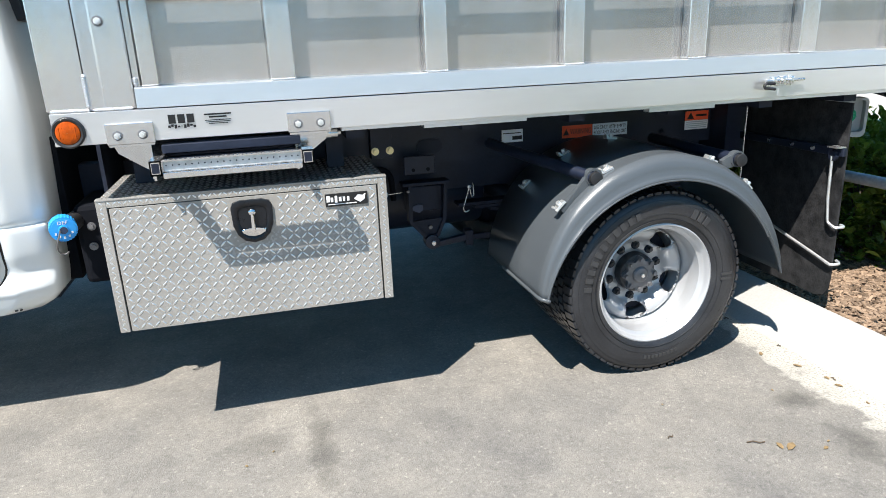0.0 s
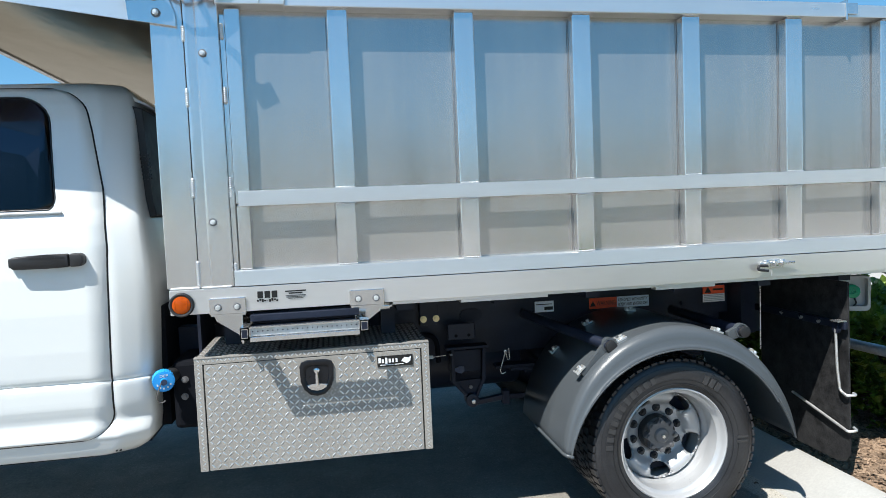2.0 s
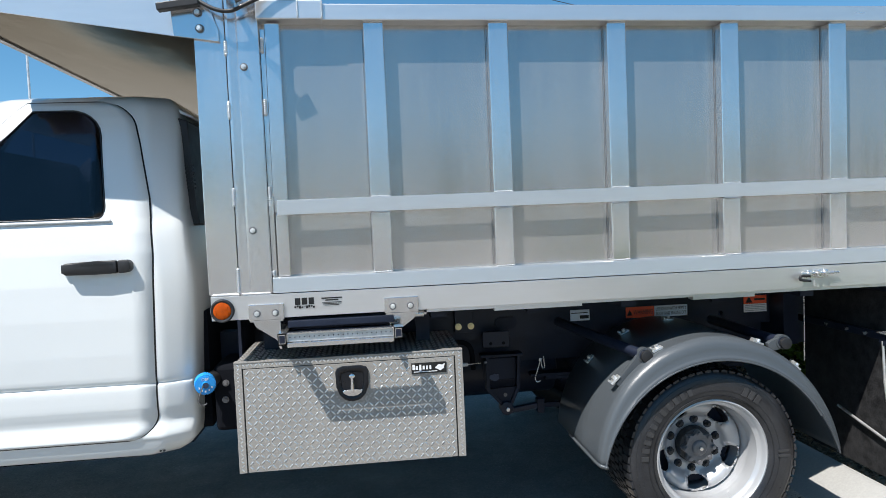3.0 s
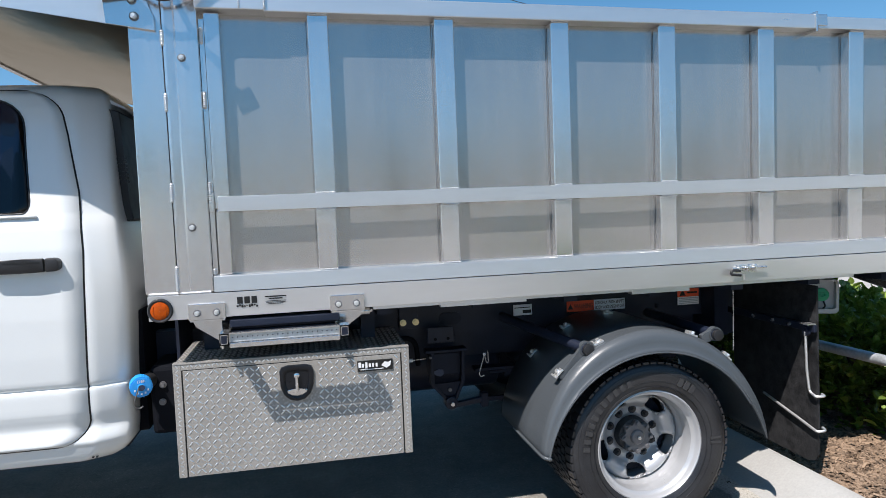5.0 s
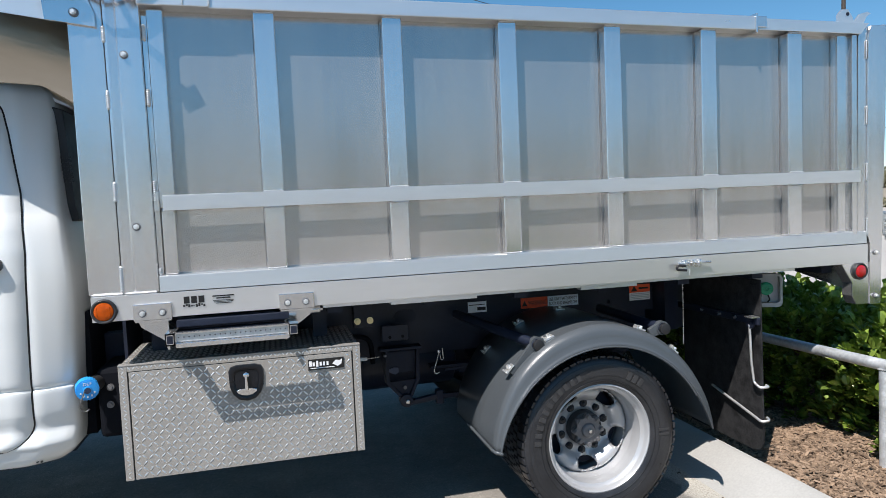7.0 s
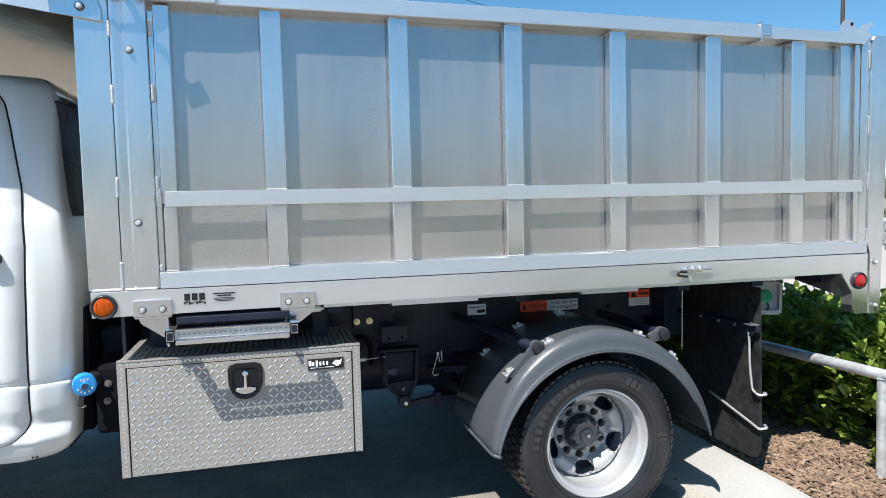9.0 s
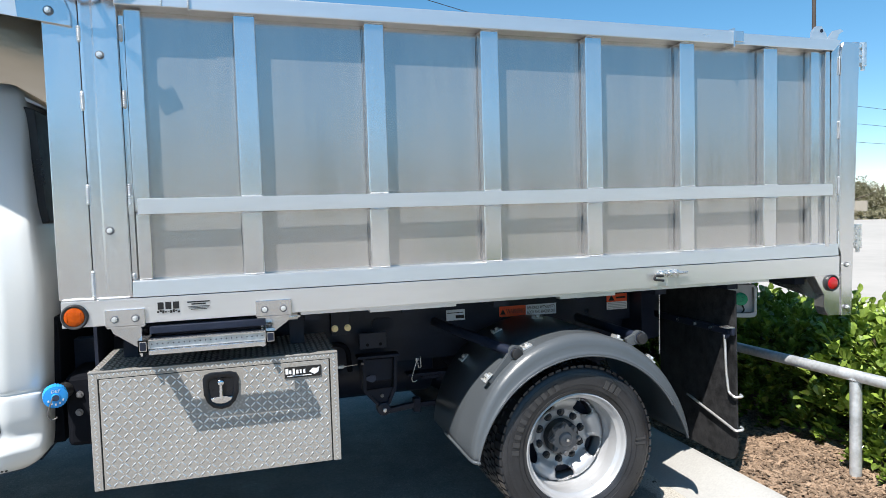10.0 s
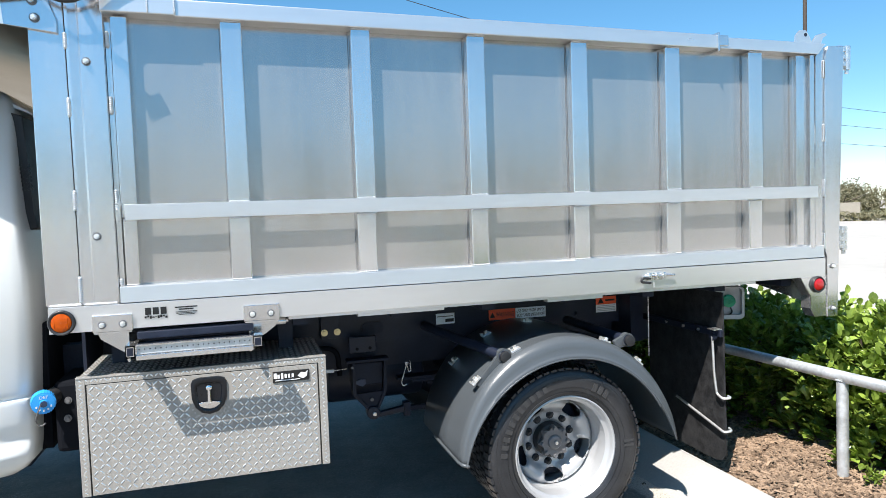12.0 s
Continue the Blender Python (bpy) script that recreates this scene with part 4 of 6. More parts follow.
for line in ([(-0.925, 0.727), (-0.928, 0.565), (-0.862, 0.490), (-0.848, 0.497), (-0.912, 0.570), (-0.910, 0.727)], [(-0.752, 0.727), (-0.758, 0.572), (-0.797, 0.487), (-0.811, 0.493), (-0.773, 0.575), (-0.768, 0.727)]):
    bm = bmesh.new()
    prism(bm, line, "y", 0.598, 0.650, 0.002)
    part("strap", bm, SHADE_STEEL, hanger)
bm = bmesh.new()
prism(bm, [(-0.926, 0.566), (-0.762, 0.572), (-0.800, 0.487), (-0.858, 0.490)], "y", 0.612, 0.624)
part("web", bm, SHADE_STEEL, hanger)
bm = bmesh.new()
cyl(bm, (-0.829, 0.650, 0.470), (-0.829, 0.590, 0.470), 0.033, seg=24, bevel=0.004)
part("pivot_eye", bm, BLACK_PAINT, hanger, "", 40)
bm = bmesh.new()
cyl(bm, (-0.826, 0.589, 0.467), (-0.826, 0.578, 0.467), 0.0105, seg=12, bevel=0.002)
part("pivot_bolt", bm, STEEL, hanger, "bright pivot bolt")
bm = bmesh.new()
cyl(bm, (-0.835, 0.60, 0.538), (-0.835, 0.592, 0.538), 0.009, seg=10)
part("nut", bm, FLANGE, hanger)
bm = bmesh.new()
box(bm, -0.927, -0.76, 0.64, 0.70, 0.60, 0.715, 0.006)
part("bump_stop", bm, SHADE_STEEL, hanger)
bm = bmesh.new()
for k in range(6):
    w = 0.62 - 0.075 * k
    box(bm, -0.065 - w, -0.065 + w, 0.66, 0.74, 0.60 - 0.016 * k, 0.614 - 0.016 * k)
pieces("spring_leaf", bm, SHADE_STEEL, truck, "black spring leaf")
bm = bmesh.new()
cyl(bm, (-0.065, 0.32, 0.378), (-0.065, FAR_Y - 0.32, 0.378), 0.06, seg=20)
bmesh.ops.create_uvsphere(bm, u_segments=20, v_segments=12, radius=0.2, matrix=Matrix.Translation((-0.065, 1.22, 0.378)))
part("rear_axle", bm, SHADE_STEEL, truck, "", 40)
bm = bmesh.new()
prism(bm, [(-0.82, 0.440), (-0.67, 0.458), (-0.665, 0.486), (-0.80, 0.468)], "y", 0.60, 0.63, 0.004)
link_bar = part("link_bar", bm, BLACK_PAINT, truck, "black link bar from the spring hanger")
part("clamp", boxes((-0.675, -0.64, 0.592, 0.64, 0.435, 0.505), bevel=0.004), SHADE_STEEL, link_bar)
part("rod", boxes((-0.639, -0.40, 0.61, 0.63, 0.455, 0.48), bevel=0.003), SHADE_STEEL, link_bar)
bm = bmesh.new()
tube(bm, bent([(-0.652, 0.598, 0.70), (-0.683, 0.598, 0.606), (-0.676, 0.596, 0.588), (-0.655, 0.596, 0.596)], 0.01), 0.0028)
tube(bm, bent([(-0.635, 0.60, 0.716), (-0.632, 0.598, 0.662), (-0.643, 0.598, 0.655), (-0.650, 0.598, 0.690)], 0.008), 0.0026)
box(bm, -0.66, -0.643, 0.594, 0.604, 0.694, 0.708, 0.002)
pieces("cable_hook", bm, STEEL, truck, "bright wire hook", 60)
bm = bmesh.new()
prism(bm, [(-0.918, 0.622), (-0.878, 0.636), (-0.858, 0.632), (-0.856, 0.610), (-0.872, 0.598), (-0.89, 0.604)], "y", 0.632, 0.636)
part("tank_label", bm, TANK_BLUE, truck, "dark blue label deep under the body")
# thin bright wire with a pale connector beside the tool box, and one dark hose
bm = bmesh.new()
tube(bm, [(-1.015, 0.60, 0.699), (-0.952, 0.60, 0.703)], 0.0018, 8)
wire = part("sensor_wire", bm, STEEL, truck, "bright thin wire with a pale connector")
part("connector", boxes((-1.06, -1.015, 0.592, 0.608, 0.692, 0.708), bevel=0.002), GALV, wire)
part("tie", boxes((-0.935, -0.92, 0.592, 0.604, 0.70, 0.711), bevel=0.002), FLANGE, wire)
bm = bmesh.new()
tube(bm, bent([(-1.6, 0.65, 0.95), (-1.2, 0.62, 0.82), (-0.99, 0.64, 0.80), (-0.98, 0.66, 0.66)], 0.06), 0.013)
part("air_hose", bm, SHADE_BLACK, truck, "black hose along the chassis", 60)
bm = bmesh.new()
cyl(bm, (-1.02, 1.0, 0.6), (-0.5, 1.0, 0.6), 0.16, seg=28, bevel=0.02)
part("air_tank", bm, BLACK_PAINT, truck, "", 40)
part("fuel_tank", boxes((-1.95, -0.95, 1.7, 2.2, 0.42, 0.85), bevel=0.04), BLACK_PAINT, truck)
parts("cross_brace", [(-1.1, -1.03, 0.705, 1.85, 0.7, 0.84), (0.62, 0.70, 0.58, 1.86, 0.7, 0.98)], BLACK_PAINT, truck)
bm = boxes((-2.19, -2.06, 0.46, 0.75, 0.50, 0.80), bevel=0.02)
part("front_bracket", bm, SHADE_BLACK, truck)
for xb, zb in ((-2.135, 0.72), (-2.14, 0.645)):
    bm = bmesh.new()
    cyl(bm, (xb, 0.46, zb), (xb, 0.455, zb), 0.015, seg=18)
    part("washer", bm, FLANGE, truck)
    bm = bmesh.new()
    cyl(bm, (xb, 0.4545, zb), (xb, 0.446, zb), 0.009, seg=6)
    part("bolt", bm, FLANGE, truck)

# warning labels on the sub-frame
def sticker(x0, x1, z0, z1, y, mat, parent, label):
    return part("label", boxes((x0, x1, y, y + 0.003, z0, z1)), mat, parent, label)


LY = 0.694
w = sticker(-0.170, -0.018, 0.864, 0.920, LY, LABEL_RED, sub, "orange warning label")
lettering("WARNING", 0.036, -0.130, LY - 0.0006, 0.880, LABEL_BLACK, w, 0.105)
bm = bmesh.new()
prism(bm, [(-0.165, 0.877), (-0.135, 0.877), (-0.150, 0.906)], "y", LY - 0.001, LY - 0.0004)
part("warning_triangle", bm, LABEL_BLACK, w)
w = sticker(-0.016, 0.162, 0.862, 0.920, LY, LABEL_BLUE, sub, "white label with two lines of text")
lettering("USE ONLY WITH EMPTY", 0.024, -0.010, LY - 0.0006, 0.895, LABEL_BLACK, w, 0.165)
lettering("BODY AND ENGINE OFF", 0.024, -0.010, LY - 0.0006, 0.871, LABEL_BLACK, w, 0.165)
w = sticker(0.473, 0.600, 0.902, 0.945, LY, LABEL_RED, sub, "orange warning label")
bm = bmesh.new()
prism(bm, [(0.483, 0.908), (0.521, 0.908), (0.502, 0.940)], "y", LY - 0.001, LY - 0.0004)
part("warning_triangle", bm, LABEL_BLACK, w)
part("text_bar", boxes((0.530, 0.590, LY - 0.001, LY - 0.0004, 0.919, 0.929)), LABEL_BLACK, w)
w2 = sticker(0.473, 0.600, 0.858, 0.901, LY, LABEL_WHITE, sub, "white label")
parts("text_bar", [(0.480, 0.593, LY - 0.001, LY - 0.0004, z, z + 0.0035) for z in (0.865, 0.874, 0.883, 0.892)], LAMP_GREY, w2)
w3 = sticker(-0.464, -0.363, 0.866, 0.922, LY, LABEL_BLUE, sub, "pale blue label")
parts("text_bar", [(-0.414, -0.368, LY - 0.001, LY - 0.0004, 0.876, 0.893), (-0.459, -0.373, LY - 0.001, LY - 0.0004, 0.904, 0.908)], BLACK_TRIM, w3)
for xb, zb in ((0.63, 0.905), (0.88, 0.88), (0.35, 0.86)):
    bolt(sub, xb, 0.70, zb, 0.012, SHADE_STEEL)

# ---- dual rear wheels ----
WX, WZ, TR = -0.076, 0.3745, 0.384
WK = 0.956     # the wheel against a full-size one


def tyre_profile(y0, w):
    """Radius and y over a truck tyre's section, from the outer bead round to the inner one."""
    c = y0 + w / 2
    half = [(0.252, 0.40), (0.262, 0.44), (0.285, 0.475), (0.318, 0.495), (0.345, 0.49), (0.365, 0.465), (0.376, 0.43), (0.383, 0.39), (TR, 0.30), (TR + 0.001, 0.1)]
    return [(r * WK, c - k * w) for r, k in half] + [(r * WK, c + k * w) for r, k in half[::-1]]


def wheel(y0, outer):
    wt = 0.222
    bm = bmesh.new()
    revolve(bm, tyre_profile(y0, wt), WX, WZ, 96)
    tyre = part("tyre", bm, RUBBER, truck, "black truck tyre with a chunky block tread" if outer else "", 50)
    verts, faces = [], []
    n = 64
    for k in range(n):
        a0 = 2 * math.pi * (k + 0.12) / n
        a1 = 2 * math.pi * (k + 0.84) / n
        for row, (ya, yb, ra, rb) in enumerate(((0.014, 0.062, 0.377, 0.3935), (0.070, 0.108, 0.380, 0.3945), (0.114, 0.152, 0.380, 0.3945), (0.160, 0.212, 0.380, 0.3935))):
            sh = (row % 2) * math.pi / n
            kk = len(verts)
            for a in (a0 + sh, a1 + sh):
                for y, lo, hi in ((ya, ra, rb - (0.006 if row == 0 else 0)), (yb, 0.38, rb)):
                    for r in (lo, hi):
                        verts.append((WX + r * WK * math.cos(a), y0 + y, WZ + r * WK * math.sin(a)))
            faces += [[kk + q for q in f] for f in ((0, 1, 3, 2), (4, 6, 7, 5), (0, 4, 5, 1), (2, 3, 7, 6), (1, 5, 7, 3))]
    stuff("tread", verts, faces, RUBBER, tyre)
    if outer:
        bm = bmesh.new()
        for r in (0.276, 0.3, 0.338, 0.356):
            revolve(bm, [(r * WK - 0.0015, y0 + 0.012), (r * WK, y0 + 0.0015 if 0.29 < r < 0.35 else y0 + 0.004), (r * WK + 0.0015, y0 + 0.012)], WX, WZ, 96)
        pieces("sidewall_ridge", bm, RUBBER, tyre, "", 60)
        marks = [(176 - k * 6.6, 0.031, 0.0155) for k in range(11)] + [(63 - k * 6.0, 0.036, 0.0175) for k in range(3)] + [(262 + k * 3.3, 0.014, 0.009) for k in range(9)] + [(2 - k * 4, 0.05, 0.008) for k in range(2)]
        for a, h, wd in marks:
            m = pose(WX, y0 + 0.001, WZ) @ Matrix.Rotation(-radians(a), 4, "Y") @ Matrix.Translation((0.318 * WK, 0, 0))
            bm = bmesh.new()
            bmesh.ops.create_cube(bm, size=1, matrix=m @ Matrix.Diagonal((h, 0.005, wd * 1.25, 1)))
            part("sidewall_mark", bm, RUBBER_MARK, tyre)
    # rim
    f = y0 + 0.02
    bm = bmesh.new()
    if outer:
        prof = [(0.250, f + 0.012), (0.2575, f + 0.004), (0.2565, f - 0.003), (0.251, f - 0.005), (0.246, f), (0.243, f + 0.016), (0.238, f + 0.026), (0.226, f + 0.034), (0.223, f + 0.05), (0.220, f + 0.085), (0.222, f + 0.10), (0.216, f + 0.112), (0.213, f + 0.15), (0.212, f + 0.215)]
    else:
        prof = [(0.2575, f + 0.004), (0.246, f), (0.226, f + 0.034), (0.2, f + 0.17), (0.09, f + 0.18)]
    revolve(bm, [(r * WK, y) for r, y in prof], WX, WZ, 96)
    rim = part("rim", bm, RIM, truck, "silver painted steel wheel rim" if outer else "", 35)
    if not outer:
        return
    # recessed disc with five rounded hand holes
    d = f + 0.175
    prof = [(0.212, d - 0.02), (0.207, d - 0.034), (0.198, d - 0.046), (0.188, d - 0.050), (0.178, d - 0.048), (0.168, d - 0.042), (0.158, d - 0.032), (0.149, d - 0.02), (0.142, d - 0.008), (0.135, d + 0.002), (0.126, d + 0.006), (0.105, d + 0.008), (0.085, d + 0.008)]
    radii, depths = [p[0] for p in prof][::-1], [p[1] for p in prof][::-1]
    bm = bmesh.new()
    seg = 180
    hole_r, half_u, half_v = 0.173, 0.052, 0.032
    centres = [radians(c) for c in (-19, 53, 125, 197, 269)]
    grid = []
    for r, y in prof:
        ring = []
        for i in range(seg):
            a = 2 * math.pi * i / seg
            rr = r
            c = min(centres, key=lambda q: abs((a - q + math.pi) % (2 * math.pi) - math.pi))
            u, v = hole_r * ((a - c + math.pi) % (2 * math.pi) - math.pi), rr - hole_r
            q = (abs(u / half_u) ** 2.6 + abs(v / half_v) ** 2.6) ** (1 / 2.6)
            inside = q < 1.0
            if 0.62 < q < 1.32:
                u, v = u / q, v / q
                a, rr, inside = c + u / hole_r, hole_r + v, False
            yy = float(np.interp(rr, radii, depths))
            ring.append((bm.verts.new((WX + rr * WK * math.cos(a), yy, WZ + rr * WK * math.sin(a))), q))
        grid.append(ring)
    for p, q in zip(grid, grid[1:]):
        for i in range(seg):
            j = (i + 1) % seg
            four = (p[i], p[j], q[j], q[i])
            if sum(w for _, w in four) / 4 < 0.97:
                continue
            bm.faces.new([w for w, _ in four])
    bmesh.ops.remove_doubles(bm, verts=bm.verts, dist=0.0006)
    bmesh.ops.delete(bm, geom=[w for w in bm.verts if not w.link_faces], context="VERTS")
    disc = part("wheel_disc", bm, RIM, rim, "recessed silver disc with five hand holes", 50)
    mod = disc.modifiers.new("thick", "SOLIDIFY")
    mod.thickness, mod.offset = 0.008, 0
    for k in range(10):
        a = radians(36 * k + 14)
        x, z = WX + 0.1155 * WK * math.cos(a), WZ + 0.1155 * WK * math.sin(a)
        bm = bmesh.new()
        # black disc stands for the shade in the recess round the nut
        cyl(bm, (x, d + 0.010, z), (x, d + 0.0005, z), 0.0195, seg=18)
        part("lug_recess", bm, SHADE_STEEL, rim)
        bm = bmesh.new()
        cyl(bm, (x, d + 0.004, z), (x, d - 0.008, z), 0.0150, seg=6)
        part("lug_nut", bm, HUB, rim)
        bm = bmesh.new()
        cyl(bm, (x, d - 0.0085, z), (x, d - 0.018, z), 0.009, 0.008, seg=12)
        part("stud", bm, HUB, rim)
    # drum added in black, to fill the hand holes with shade
    bm = bmesh.new()
    cyl(bm, (WX, d + 0.03, WZ), (WX, d + 0.22, WZ), 0.187, seg=40, bevel=0.01)
    part("brake_drum", bm, SHADE_STEEL, rim, "", 40)
    bm = bmesh.new()
    cyl(bm, (WX, d + 0.05, WZ), (WX, d - 0.040, WZ), 0.0835, 0.079, seg=40, bevel=0.006)
    hub = part("hub", bm, HUB, rim, "dark iron axle hub", 35)
    bm = bmesh.new()
    prism(bm, [(WX + (0.068 + 0.009 * math.cos(8 * q)) * math.cos(q), WZ + (0.068 + 0.009 * math.cos(8 * q)) * math.sin(q)) for q in [2 * math.pi * k / 96 for k in range(96)]], "y", d - 0.060, d - 0.036)
    part("axle_flange", bm, FLANGE, rim, "scalloped iron axle flange", 35)
    bm = bmesh.new()
    cyl(bm, (WX, d - 0.0605, WZ), (WX, d - 0.070, WZ), 0.036, 0.028, seg=30, bevel=0.002)
    part("axle_boss", bm, FLANGE, rim, "", 35)
    for k in range(8):
        a = radians(45 * k)
        bm = bmesh.new()
        x, z = WX + 0.063 * math.cos(a), WZ + 0.063 * math.sin(a)
        cyl(bm, (x, d - 0.0605, z), (x, d - 0.062, z), 0.0125, seg=16)
        part("washer", bm, FLANGE, rim)
        bm = bmesh.new()
        cyl(bm, (x, d - 0.0625, z), (x, d - 0.072, z), 0.0095, seg=6)
        part("axle_bolt", bm, FLANGE, rim)
    bm = bmesh.new()
    cyl(bm, (WX + 0.002, d - 0.072, WZ), (WX + 0.002, d - 0.079, WZ), 0.008, seg=12)
    part("centre_bolt", bm, STEEL, rim)


wheel(-0.004, True)
wheel(0.256, False)
for yy in (1.956, 2.21):
    bm = bmesh.new()
    revolve(bm, tyre_profile(yy, 0.222), WX, WZ, 48)
    part("tyre", bm, RUBBER, truck, "", 50)
    bm = bmesh.new()
    cyl(bm, (WX, yy + 0.07, WZ), (WX, yy + 0.15, WZ), 0.256, seg=40, bevel=0.01)
    part("rim", bm, SHADE_STEEL, truck, "", 40)

# ---- fender, its brackets, flap ----
FX, FZ = -0.070, 0.298
LIP = 0.495     # radius of the arch's lower edge


def crown_r(a):
    """The fender's outer radius at an angle in degrees; it is tallest over the wheel."""
    return float(np.interp(a, [8, 30, 45, 70, 93, 115, 133, 150, 169], [0.546, 0.556, 0.565, 0.582, 0.594, 0.588, 0.571, 0.547, 0.524]))


def fender(parent, y0, y1):
    """A half round fender with a rolled outer lip."""
    bm = bmesh.new()
    n = 56
    rows = []
    sec = [(0.000, 0.016), (-0.012, 0.006), (0.036, -0.001), (0.131, -0.003), (0.202, 0.002), (0.274, 0.006), (0.50, 0.008), (0.70, 0.012), (0.83, 0.019), (0.905, 0.029), (0.965, 0.037), (1.0, 0.046), (0.985, 0.056), (1.0, 0.2), (1.0, y1 - y0)]
    for k in range(n + 1):
        t = k / n
        a = 169.0 - 161.0 * t
        out = crown_r(a)
        low = LIP + (0.0 if t < 0.8 else 0.03 * ((t - 0.8) / 0.2) ** 1.5)
        rows.append([bm.verts.new((FX + (low + (out - low) * f) * math.cos(radians(a)), y0 + y, FZ + (low + (out - low) * f) * math.sin(radians(a)))) for f, y in sec])
    for a, b in zip(rows, rows[1:]):
        for i in range(len(sec) - 1):
            bm.faces.new((a[i], b[i], b[i + 1], a[i + 1]))
    ob = part("fender", bm, POLY, parent, "dark grey moulded plastic half fender", 60)
    m = ob.modifiers.new("thick", "SOLIDIFY")
    m.thickness, m.offset = 0.006, -1
    # rolled edges: along the arch and across the front end
    bm = bmesh.new()
    tube(bm, [(FX + (LIP + 0.004) * math.cos(radians(169 - 3.6 * k)), y0 + 0.001, FZ + (LIP + 0.004) * math.sin(radians(169 - 3.6 * k))) for k in range(40)], 0.0045, 8)
    part("lip_bead", bm, POLY, ob, "", 60)
    bm = bmesh.new()
    low, out = LIP, crown_r(169)
    tube(bm, [(FX + (low + (out - low) * f) * math.cos(radians(169)), y0 + y, FZ + (low + (out - low) * f) * math.sin(radians(169))) for f, y in sec[2:-1]] + [(FX + out * math.cos(radians(169)), y0 + 0.40, FZ + out * math.sin(radians(169)))], 0.0075, 8)
    part("front_bead", bm, POLY, ob, "", 60)
    return ob


fend = fender(truck, -0.047, 0.56)


def on_fender(a, y, h=0.0):
    r = crown_r(a) + h
    return Vector((FX + r * math.cos(radians(a)), y, FZ + r * math.sin(radians(a))))


for xm, zm in ((-0.357, 0.809), (0.249, 0.826)):
    bm = bmesh.new()
    cyl(bm, (xm - (0.195 if xm < 0 else 0.0), 0.62, zm + (0.072 if xm < 0 else 0.02)), (xm, 0.0135, zm + 0.012), 0.023, seg=22, bevel=0.002)
    arm = part("fender_tube", bm, BLACK_PAINT, truck, "black support tube with a plastic end cap", 40)
    bm = bmesh.new()
    cyl(bm, (xm, 0.013, zm + 0.012), (xm, -0.005, zm + 0.012), 0.0245, seg=22, bevel=0.003)
    part("end_cap", bm, BLACK_TRIM, arm, "", 40)
    bm = bmesh.new()
    revolve(bm, [(0.024, 0.018), (0.031, 0.018), (0.031, 0.046), (0.024, 0.046)], xm, zm + 0.014, 28, True)
    part("tube_clamp", bm, POLY, arm, "", 40)
    c0 = Vector((xm, 0, zm + 0.013))
    c1 = on_fender(135 if xm < 0 else 64, 0, 0.004)
    along = (c1 - c0).normalized()
    side_of = Vector((-along.z, 0, along.x))
    bm = bmesh.new()
    prism(bm, [((c0 + along * u + side_of * v).x, (c0 + along * u + side_of * v).z) for u, v in ((0, 0.029), (0.05, 0.017), ((c1 - c0).length, 0.018), ((c1 - c0).length, -0.018), (0.05, -0.017), (0, -0.029))], "y", 0.022, 0.044, 0.003)
    part("clamp_arm", bm, POLY, arm, "", 40)

for a, y, h in ((134, 0.033, 0.026), (113, 0.035, 0.002), (112, 0.42, 0.002), (132, 0.44, 0.002), (69, 0.035, 0.002), (50, 0.02, 0.002), (90, 0.43, 0.002)):
    m = Matrix.Translation(on_fender(a, y, h)) @ Matrix.Rotation(radians(90 - a), 4, "Y")
    bm = bmesh.new()
    box(bm, -0.024, 0.024, -0.016, 0.016, -0.003, 0.005, 0.001)
    bmesh.ops.transform(bm, matrix=m, verts=bm.verts[:])
    part("fender_clip", bm, CLIP, fend, "bright metal clip")
    bm = bmesh.new()
    cyl(bm, (0.004, 0, 0.0052), (0.004, 0, 0.017), 0.009, seg=6)
    bmesh.ops.transform(bm, matrix=m, verts=bm.verts[:])
    part("nut", bm, CLIP, fend)
    bm = bmesh.new()
    box(bm, -0.024, -0.016, -0.014, 0.014, 0.0052, 0.015)
    bmesh.ops.transform(bm, matrix=m, verts=bm.verts[:])
    part("clip_tab", bm, CLIP, fend)

FLX = 0.79
bm = bmesh.new()
n = 10
flap_pts = [(0.055, 1.015), (0.055, 0.27), (0.060, 0.215), (0.082, 0.182), (0.13, 0.166), (0.60, 0.175), (0.66, 0.20), (0.66, 1.015)]
prism(bm, flap_pts, "x", FLX, FLX + 0.009, 0.0015)
for v in bm.verts:
    v.co.x += 0.02 * max(0, (0.9 - v.co.z)) ** 1.5 + 0.008 * math.sin(v.co.y * 6)
flap = part("mud_flap", bm, FLAP, truck, "dusty black rubber mud flap behind the wheels")
part("flap_tab", boxes((FLX - 0.05, FLX - 0.003, 0.05, 0.10, 0.836, 0.841)), STEEL, truck)
part("flap_bar", boxes((FLX - 0.02, FLX - 0.002, 0.045, 0.70, 0.80, 0.835), bevel=0.003), SHADE_STEEL, truck, "black flap hanger bar")
bm = bmesh.new()
cyl(bm, (FLX - 0.02, 0.085, 0.80), (FLX - 0.034, 0.085, 0.80), 0.02, seg=16)
part("flap_bolt", bm, SHADE_STEEL, flap)
for yb in (0.2, 0.32, 0.46):
    bm = bmesh.new()
    cyl(bm, (FLX - 0.02, yb, 0.818), (FLX - 0.03, yb, 0.818), 0.009, seg=6)
    part("flap_bolt", bm, STEEL, flap)
bm = bmesh.new()
